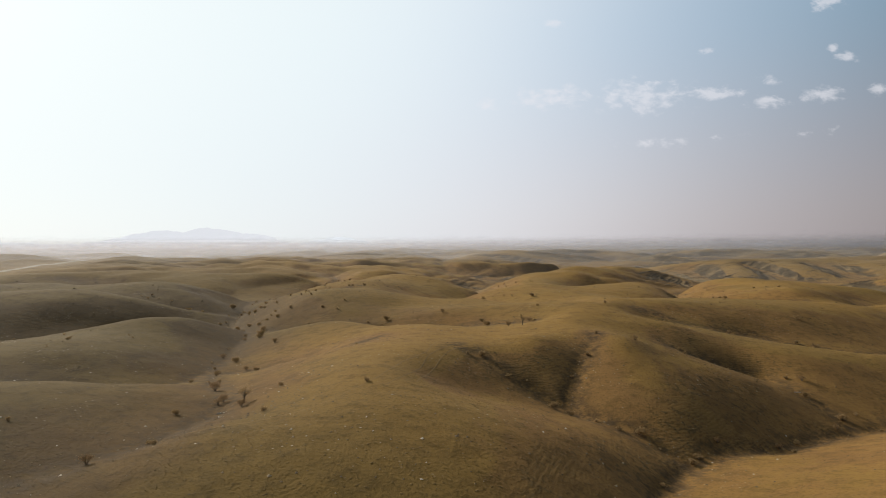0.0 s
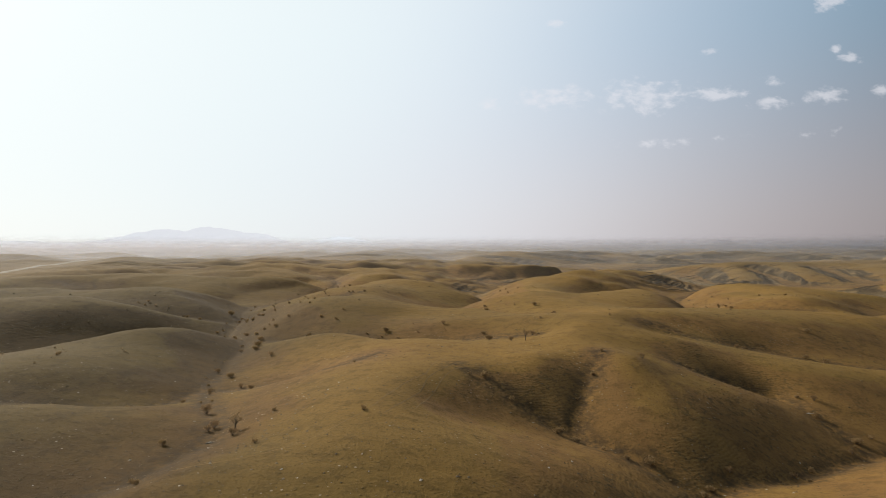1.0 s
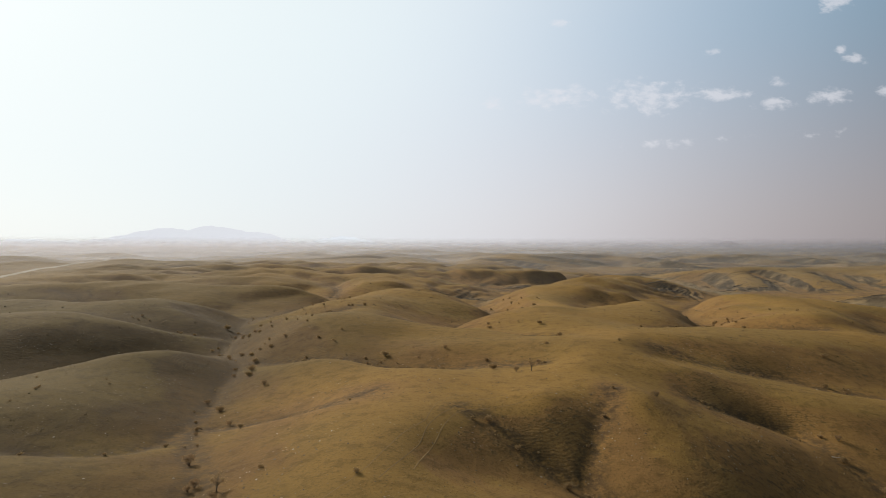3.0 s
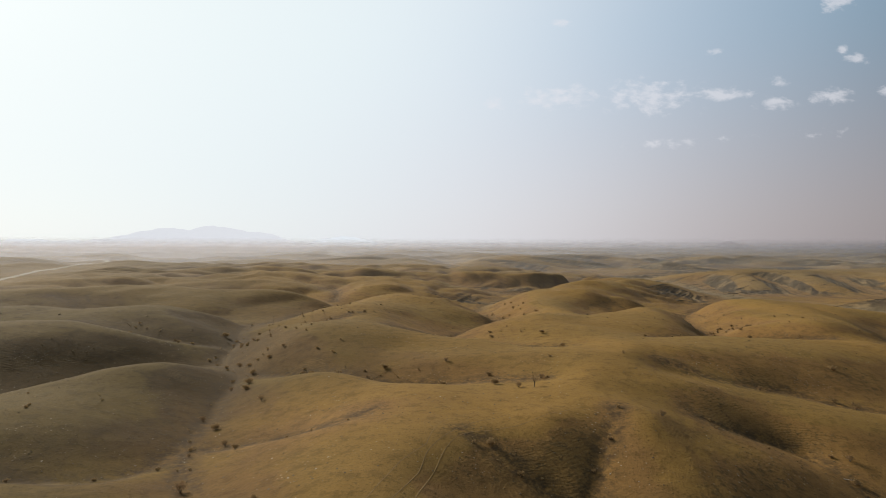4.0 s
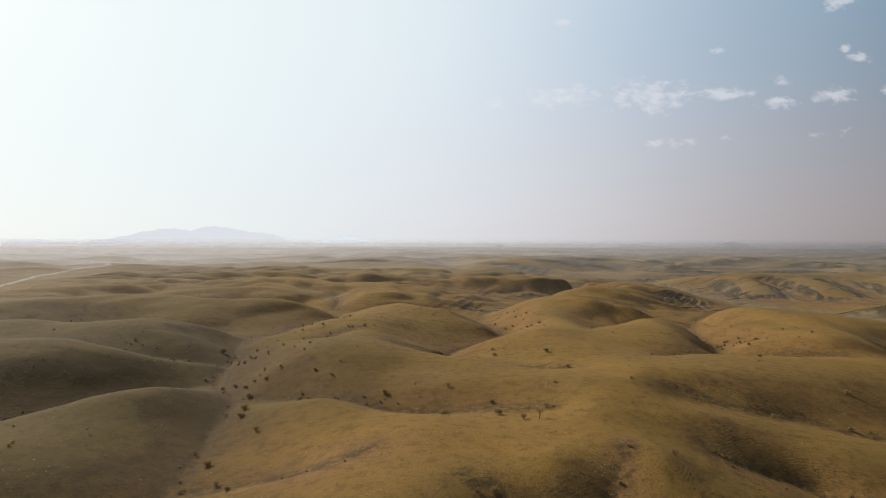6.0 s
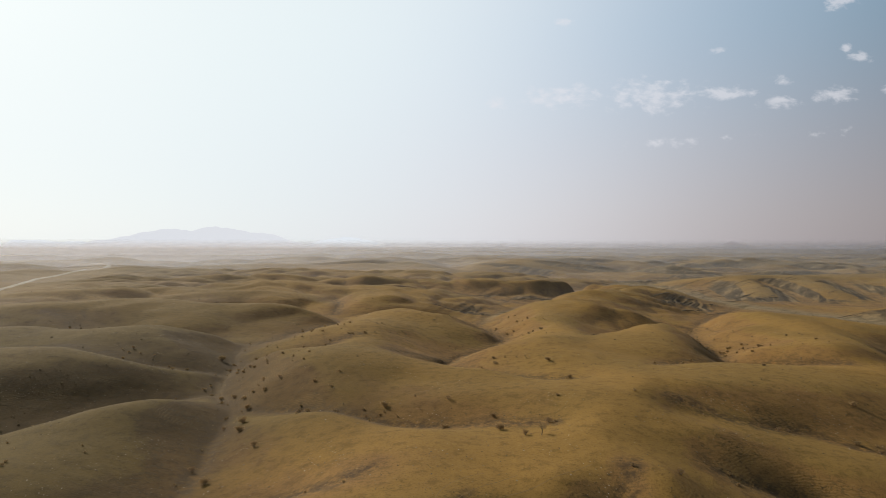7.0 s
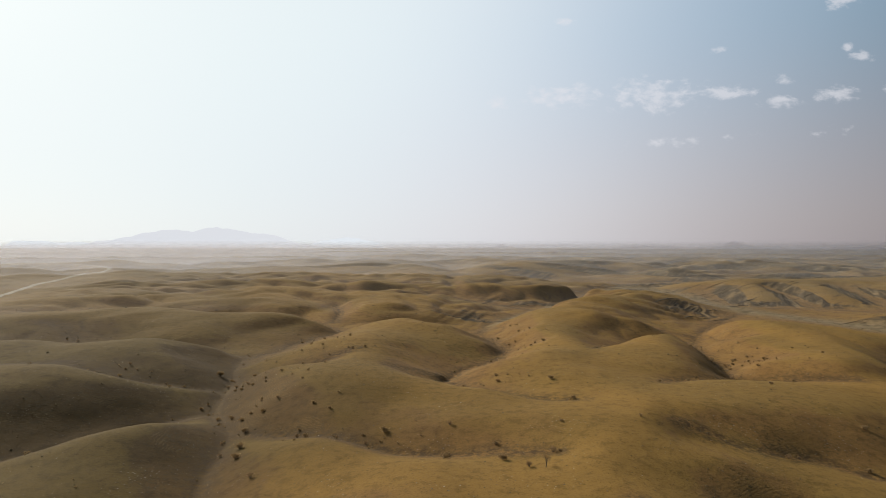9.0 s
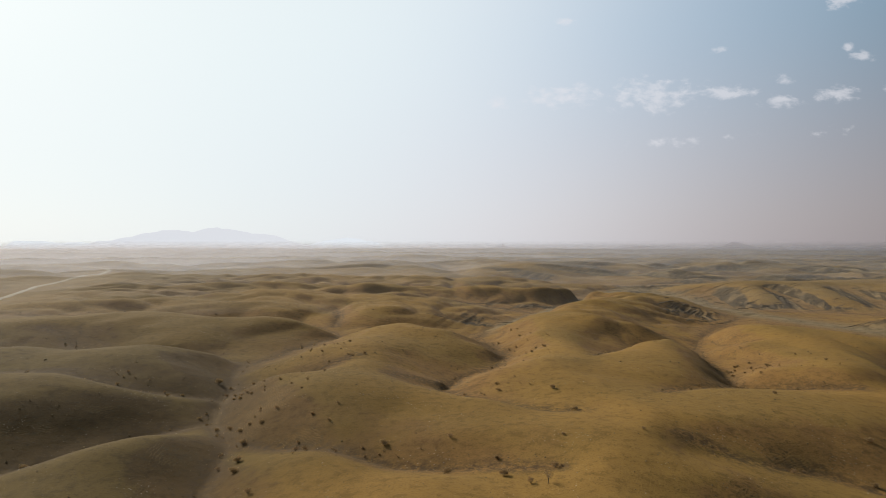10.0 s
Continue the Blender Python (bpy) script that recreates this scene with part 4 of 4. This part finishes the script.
def make_tree(tall, label):
    """A small thorn tree with a leaning trunk, forked limbs and a thin flat crown."""
    root = new("thorn_tree")
    wood, green, limbs = bmesh.new(), bmesh.new(), []
    stick(wood, (0, 0, -0.2), (0.06, 0.02, tall * 0.22), 0.10, 0.075, 7)
    stick(wood, (0.06, 0.02, tall * 0.22), (0.02, 0.05, tall * 0.42), 0.075, 0.055, 7)
    ends = []
    for i in range(7):
        a = 2 * math.pi * i / 7 + rng.uniform(-0.3, 0.3)
        base = Vector((0.04, 0.03, tall * rng.uniform(0.24, 0.42)))
        end = base + Vector((math.cos(a) * rng.uniform(0.25, 0.45), math.sin(a) * rng.uniform(0.25, 0.45), rng.uniform(0.3, 0.5))) * tall * 0.9
        bm = bmesh.new()
        mid = base.lerp(end, 0.5) + Vector((rng.uniform(-0.05, 0.05), rng.uniform(-0.05, 0.05), 0.06)) * tall
        stick(bm, base, mid, 0.045, 0.028)
        stick(bm, mid, end, 0.028, 0.010, 4)
        for _ in range(4):
            tip = mid.lerp(end, rng.uniform(0.2, 1)) + Vector((rng.gauss(0, 0.14), rng.gauss(0, 0.14), abs(rng.gauss(0.08, 0.08)))) * tall
            stick(bm, mid.lerp(end, 0.4), tip, 0.014, 0.005, 3)
            ends.append(tip)
        limbs.append(bm)
        ends.append(end)
    for _ in range(420):
        e = rng.choice(ends)
        leaf(green, e + Vector((rng.gauss(0, 0.07), rng.gauss(0, 0.07), rng.gauss(0, 0.05))) * tall, rng.uniform(0.04, 0.085))
    part("trunk", wood, BARK, root)
    for bm in limbs:
        part("limb", bm, BARK, root)
    tagged(part("crown", green, FOLIAGE, root, "sparse brown-green crown of small leaves"), kind="stuff")
    return tagged(root, label, "tree")


def seat(x, y, sink=0.02):
    return height(x, y) - sink


SHRUBS = [make_shrub(1.9, 1.2, 620, 9, FOLIAGE, "dense dark brown shrub on a dry grassy slope"),
          make_shrub(1.5, 0.95, 430, 8, FOLIAGE, "rounded dark olive shrub on dry ground"),
          make_shrub(1.1, 0.8, 260, 6, FOLIAGE, "small dark shrub with thin twigs"),
          make_shrub(1.7, 1.3, 230, 9, RUST, "sparse rusty brown shrub with bare twigs"),
          make_shrub(0.8, 0.5, 160, 5, FOLIAGE, "low dark cushion of scrub"),
          make_shrub(1.3, 1.0, 120, 8, RUST, "half-bare brown bush with grey stems")]


def plant(x, y, kind, size):
    m = pose(x, y, seat(x, y), rng.uniform(-4, 4), rng.uniform(-4, 4), rng.uniform(0, 360)) @ Matrix.Scale(size * (0.56 if y < 112 else 0.64), 4)
    ob = copy_thing(SHRUBS[kind], m)
    ob.matrix_basis = m
    return ob


# bushes that stand out singly: x, y, kind, size
SINGLE = [(-40.3, 107.5, 0, 0.75), (-31.2, 71.6, 0, 0.8), (-21.6, 81.0, 1, 0.7), (-9.4, 74.8, 4, 1.7), (6.0, 97.6, 0, 1.1), (25.7, 80.9, 0, 1.25),
          (51.2, 89.4, 0, 0.9), (9.4, 134.0, 0, 1.35), (13.6, 129.2, 3, 1.2), (-14.8, 152.6, 0, 1.35), (-0.6, 151.6, 3, 1.1), (-1.3, 138.4, 1, 1.3),
          (-36.0, 110.2, 3, 1.1), (-44.4, 144.6, 0, 1.3), (-37.2, 132.5, 3, 1.2), (-29.4, 165.3, 2, 1.2)]
SINGLE += [(-34.4, 169.5, 1, 1.0), (-53.2, 172.4, 1, 1.3), (-34.1, 153.4, 3, 1.1), (-29.0, 174.3, 2, 1.0), (-47.9, 172.4, 0, 1.0), (-49.6, 164.3, 0, 1.2),
           (-85.3, 200.7, 1, 1.1), (-79.9, 226.0, 0, 1.9), (30.5, 174.5, 0, 1.1), (28.2, 194.5, 0, 1.3), (13.2, 199.8, 1, 1.3), (13.1, 206.1, 1, 1.1),
           (90.4, 194.0, 0, 1.0), (94.2, 161.4, 0, 1.2), (67.5, 115.2, 3, 1.2), (65.2, 116.6, 1, 0.9), (-92.1, 151.0, 0, 1.5)]
SINGLE += [(-27.5, 58.9, 1, 0.8), (-20.0, 68.5, 4, 1.5), (-24.6, 74.6, 3, 1.2), (-28.6, 79.4, 3, 1.3),
           (-43.5, 62.0, 4, 1.0), (30.6, 76.4, 0, 0.9), (31.9, 77.8, 1, 1.1), (36.2, 82.0, 3, 1.0), (47.0, 86.4, 3, 1.1), (64.0, 108.6, 0, 1.2),
           (66.0, 101.8, 0, 1.3), (9.6, 92.8, 1, 1.0), (15.4, 87.4, 0, 1.2), (17.6, 86.0, 1, 1.2), (20.6, 84.0, 4, 1.3), (40.2, 151.6, 4, 1.7)]
taken = []
for x, y, k, size in SINGLE:
    plant(x, y, k, size)
    taken.append((x, y))


def cluster(cx, cy, rx, ry, count, sizes):
    n = 0
    while n < count:
        x, y = cx + rng.gauss(0, 0.5) * rx, cy + rng.gauss(0, 0.5) * ry
        if all((x - a) ** 2 + (y - b) ** 2 > 1.2 for a, b in taken[-60:]):
            plant(x, y, rng.choice((0, 1, 1, 2, 3, 4, 5)), 0.78 * rng.uniform(*sizes))
            taken.append((x, y))
            n += 1


cluster(117, 258, 16, 26, 30, (0.8, 1.7))
cluster(41, 312, 14, 44, 24, (0.8, 1.6))
cluster(-52, 250, 16, 20, 18, (0.7, 1.4))
cluster(-52, 188, 14, 26, 20, (0.7, 1.5))
cluster(16, 208, 12, 12, 9, (0.7, 1.2))
cluster(-66, 210, 10, 22, 14, (0.8, 1.6))
cluster(-10, 151, 26, 6, 12, (0.5, 1.1))
cluster(-100, 212, 14, 8, 8, (0.7, 1.3))
cluster(-70, 118, 18, 14, 8, (0.5, 1.0))
cluster(50, 112, 16, 14, 6, (0.4, 0.8))

# bushes along the beds of the watercourses
along = [(a, b) for a, b in VALLEYS if 55 < 0.5 * (a[1] + b[1]) < 300 and abs(a[0]) < 0.85 * a[1]]
for a, b in along:
    n = int(math.hypot(b[0] - a[0], b[1] - a[1]) / 9 + rng.random())
    for _ in range(n):
        t = rng.random()
        plant(a[0] + t * (b[0] - a[0]) + rng.gauss(0, 1.3), a[1] + t * (b[1] - a[1]) + rng.gauss(0, 1.3), rng.choice((0, 1, 2, 3, 4, 4)), rng.uniform(0.5, 1.15))

tree_a = make_tree(2.3, "small bare-limbed thorn tree on the grassy saddle")
tree_a.matrix_basis = pose(16.4, 128.4, seat(16.4, 128.4), 0, 4, 20)
tree_b = make_tree(2.0, "small thorn tree beside the dry gully")
tree_b.matrix_basis = pose(-25.0, 76.8, seat(-25.0, 76.8), 0, -6, 200)
for ob, x, y in zip(SHRUBS, (-46, -41, -58, -33, 70, 35), (151, 119, 178, 88, 104, 112)):
    ob.matrix_basis = pose(x, y, seat(x, y), 0, 0, 30 * x)


def dead_branch(x, y, long, turn):
    bm = bmesh.new()
    p, d = Vector((0, 0, 0.06)), Vector((1, 0, 0.02))
    for k in range(5):
        q = p + (d + Vector((0, rng.uniform(-0.25, 0.25), rng.uniform(-0.03, 0.08)))) * long / 5
        stick(bm, p, q, 0.07 * (1 - k / 6), 0.07 * (1 - (k + 1) / 6), 6)
        if k:
            stick(bm, p, p + Vector((rng.uniform(0, 0.3), rng.choice((-1, 1)) * rng.uniform(0.2, 0.5), rng.uniform(0.05, 0.3))) * long * 0.5, 0.03, 0.008, 4)
        p = q
    me = bpy.data.meshes.new("dead_branch")
    bm.to_mesh(me)
    bm.free()
    me.materials.append(DEADWOOD)
    ob = tagged(new("dead_branch", me), "bleached grey dead branch lying in a dry gully", "branch")
    ob.matrix_basis = pose(x, y, height(x, y), 0, 0, turn)


DEADWOOD = plain_material("bleached_wood", (0.34, 0.30, 0.24), (0.46, 0.42, 0.35), 5.0)
for x, y, long, turn in ((-27.2, 73.6, 1.9, 20), (-86.6, 141.9, 2.2, 60), (50.4, 90.6, 1.4, 130), (62.6, 109.4, 1.5, -30), (22.0, 95.6, 1.2, 70), (-26.0, 71.0, 1.3, -40)):
    dead_branch(x, y, long, turn)


# ---- grass tufts, stones and far scrub, too many to count ----
def scatter(name, x, y, z, shape, faces, size, tall, mat, label, category, seed):
    """One joined mesh of small pieces: shape holds the piece's corners, faces its triangles."""
    r = np.random.default_rng(seed)
    n = len(x)
    a = r.uniform(0, 2 * math.pi, n)
    ca, sa = np.cos(a)[:, None], np.sin(a)[:, None]
    s = np.asarray(shape, float)[None] * (1 + r.uniform(-0.35, 0.35, (n, len(shape), 3)))
    px = (s[..., 0] * ca - s[..., 1] * sa) * size[:, None] + x[:, None]
    py = (s[..., 0] * sa + s[..., 1] * ca) * size[:, None] + y[:, None]
    pz = s[..., 2] * tall[:, None] + z[:, None]
    co = np.stack([px, py, pz], -1).reshape(-1, 3)
    f = (np.asarray(faces)[None] + (np.arange(n) * len(shape))[:, None, None]).reshape(-1, 3)
    me = bpy.data.meshes.new(name)
    me.vertices.add(len(co))
    me.vertices.foreach_set("co", co.astype(np.float32).ravel())
    me.loops.add(f.size)
    me.loops.foreach_set("vertex_index", f.astype(np.int32).ravel())
    me.polygons.add(len(f))
    me.polygons.foreach_set("loop_start", np.arange(0, f.size, 3, dtype=np.int32))
    me.update(calc_edges=True)
    me.materials.append(mat)
    return tagged(new(name, me), label, category, kind="stuff")


def island_material(name, stops, rough=0.9):
    m, g = material(name)
    geo = g.node("ShaderNodeNewGeometry").outputs["Random Per Island"]
    at = g.node("ShaderNodeTexCoord").outputs["Object"]
    n = g.noise(at, 4.0, 3, 0.6)
    ramp = g.node("ShaderNodeValToRGB")
    els = ramp.color_ramp.elements
    while len(els) < len(stops):
        els.new(0.5)
    for e, (p, c) in zip(els, stops):
        e.position, e.color = p, (*c, 1)
    g.put(ramp.inputs[0], geo)
    finish(g, g.mix(g.math("MULTIPLY", n, 0.4), ramp.outputs[0], (0.05, 0.04, 0.025)), rough, n, 0.3, 0.03, spec=0.15)
    return m


STRAW = island_material("mixed_tufts", [(0.0, (0.105, 0.066, 0.022)), (0.45, (0.145, 0.090, 0.028)), (0.8, (0.185, 0.118, 0.037)), (1.0, (0.26, 0.175, 0.062))])
STONES = island_material("mixed_stones", [(0.0, (0.07, 0.052, 0.034)), (0.5, (0.13, 0.095, 0.055)), (0.88, (0.21, 0.165, 0.105)), (1.0, (0.46, 0.41, 0.33))])
SCRUB = island_material("far_scrub", [(0.0, (0.085, 0.058, 0.026)), (0.6, (0.14, 0.098, 0.045)), (1.0, (0.22, 0.155, 0.072))])

CROSS = [(-1, 0, 0), (-0.7, 0.2, 1.0), (-0.2, 0, 0), (0.1, -0.9, 0), (0.2, -0.5, 0.9), (0.1, -0.1, 0), (0.2, 0.1, 0), (0.9, 0.6, 0.8), (0.9, 0.2, 0), (-0.3, 0.9, 0), (-0.2, 0.3, 1.1), (0.3, 0.7, 0)]
CROSS_F = [(0, 2, 1), (3, 5, 4), (6, 8, 7), (9, 11, 10)]
ROCK = [(-1, -0.2, 0), (0.1, -0.9, -0.1), (1, 0.1, 0), (0, 0.9, -0.1), (-0.1, 0.05, 0.8), (0.3, -0.2, 0.6)]
ROCK_F = [(0, 1, 4), (1, 5, 4), (1, 2, 5), (2, 3, 5), (3, 4, 5), (3, 0, 4)]
BUSH = [(1, 0, 0), (0.5, 0.87, 0), (-0.5, 0.87, 0), (-1, 0, 0), (-0.5, -0.87, 0), (0.5, -0.87, 0), (0.7, 0.3, 0.75), (-0.2, 0.7, 0.85), (-0.7, -0.3, 0.7), (0.2, -0.7, 0.8), (0, 0, 1.05)]
BUSH_F = [(0, 1, 6), (1, 7, 6), (1, 2, 7), (2, 3, 7), (3, 8, 7), (3, 4, 8), (4, 9, 8), (4, 5, 9), (5, 0, 6), (5, 6, 9), (6, 7, 10), (7, 8, 10), (8, 9, 10), (9, 6, 10)]


def fan(n, near, far, half, seed, power=1.0):
    """Random places over the stretch of land before the knoll and past it."""
    r = np.random.default_rng(seed)
    d = near * (far / near) ** (r.uniform(0, 1, n) ** power)
    a = np.radians(r.uniform(-half, half, n))
    return np.sin(a) * d, np.cos(a) * d, r


x, y, r = fan(60000, 36, 190, 41, 71)
z, rock, gully, sand, crest = land(x, y)
keep = r.uniform(0, 1, len(x)) < 0.35 + 0.65 * smooth(waves(x, y, 14, 72), -0.4, 0.5)
x, y, z = x[keep], y[keep], z[keep]
scatter("grass_tufts", x, y, z - 0.02, CROSS, CROSS_F, r.uniform(0.03, 0.075, len(x)), r.uniform(0.03, 0.085, len(x)), STRAW, "short dry straw tufts dotted over the hills", "grass", 73)

x, y, r = fan(15000, 38, 240, 41, 74)
z, rock, gully, sand, crest = land(x, y)
keep = r.uniform(0, 1, len(x)) < 0.12 + 0.15 * gully + 0.8 * smooth(waves(x, y, 26, 75), 0.05, 0.6) * (1 - smooth(crest, 0.5, 0.95))
x, y, z = x[keep], y[keep], z[keep]
size = 0.05 + 0.16 * r.uniform(0, 1, len(x)) ** 3
scatter("stones", x, y, z, ROCK, ROCK_F, size, size * 0.8, STONES, "scattered brown stones and pale quartz chips", "stones", 76)

x, y, r = fan(42000, 42, 380, 41, 79)
z, rock, gully, sand, crest = land(x, y)
keep = r.uniform(0, 1, len(x)) < 0.05 + 0.35 * gully + 0.40 * smooth(waves(x, y, 30, 80), 0.0, 0.6) * (1 - smooth(crest, 0.45, 0.95))
x, y, z = x[keep], y[keep], z[keep]
size = (0.035 + 0.055 * smooth(np.hypot(x, y), 60, 220)) * (1 + 2 * r.uniform(0, 1, len(x)) ** 2)
scatter("dwarf_scrub", x, y, z - 0.04, BUSH, BUSH_F, size, size * r.uniform(0.7, 1.2, len(x)), SCRUB, "ankle-high dark scrub dotted over the slopes", "scrub", 81)

# scrub in the far valleys, on the river flats and dotted over the slopes
x, y, r = fan(30000, 240, 1500, 42, 77)
z, rock, gully, sand, crest = land(x, y)
d = np.hypot(x, y)
keep = r.uniform(0, 1, len(x)) < 0.03 + (0.25 * gully + 0.25 * sand + 0.08 * (1 - smooth(crest, 0.1, 0.6))) * smooth(d, 240, 330)
x, y, z, d = x[keep], y[keep], z[keep], d[keep]
size = r.uniform(0.16, 0.42, len(x)) * (1 + 0.6 * smooth(d, 300, 900))
scatter("far_scrub", x, y, z - 0.1, BUSH, BUSH_F, size, size * r.uniform(0.8, 1.4, len(x)), SCRUB, "dark scrub dotted along the far valleys", "scrub", 78)


# ---- ledges of tilted schist above the river ----
def ledge(x, y, long, turn, tall, seed):
    """A long low outcrop: a steep broken face on the downhill side, a gentle back."""
    r = np.random.default_rng(seed)
    n = max(6, int(long / 1.6))
    u = np.linspace(-0.5, 0.5, n)
    ca, sa = math.cos(radians(turn)), math.sin(radians(turn))
    env = np.clip(1 - (2 * np.abs(u)) ** 2.2, 0, 1) * (0.65 + 0.5 * r.uniform(0, 1, n))
    prof = [(-0.9, -0.8), (-0.6, 0.1), (-0.45, 0.75), (0.0, 1.0), (1.8, 0.62), (4.6, -0.35)]
    bend = 0.005 * long * waves(u * 3, u * 0 + seed, 1.0, seed)
    gx, gy, up = [], [], []
    for v, h in prof:
        gx.append(x + u * long * ca - (v * tall + bend) * sa)
        gy.append(y + u * long * sa + (v * tall + bend) * ca)
        up.append(tall * h * env if h > 0 else np.full(n, tall * h))
    gx, gy = np.array(gx), np.array(gy)
    gz = land(gx.ravel(), gy.ravel())[0].reshape(gx.shape) + np.array(up) + 0.12 * tall * r.uniform(-1, 1, gx.shape)
    me = grid_mesh("rock_ledge", gx - x, gy - y, gz)
    me.polygons.foreach_set("use_smooth", np.zeros(len(me.polygons), bool))
    me.flip_normals()
    me.materials.append(SLATE)
    ob = tagged(new("rock_ledge", me), "long tilted ledge of dark grey-brown schist on a slope", "rock", "schist ledges")
    ob.location = (x, y, 0)


count = 0
for cx, cy, rx, ry, n, turn in ((335, 640, 66, 58, 26, 30), (300, 600, 36, 16, 8, 24), (205, 515, 26, 40, 14, 40), (62, 548, 60, 26, 7, 8), (20, 430, 28, 24, 4, 10),
                                (350, 455, 60, 30, 16, 25), (430, 640, 40, 50, 10, 35), (250, 760, 70, 60, 12, 15)):
    for k in range(n):
        count += 1
        ledge(cx + rng.uniform(-1, 1) * rx, cy + rng.uniform(-1, 1) * ry, rng.uniform(14, 46), turn + rng.uniform(-3, 3), rng.uniform(0.16, 0.4), 200 + count)
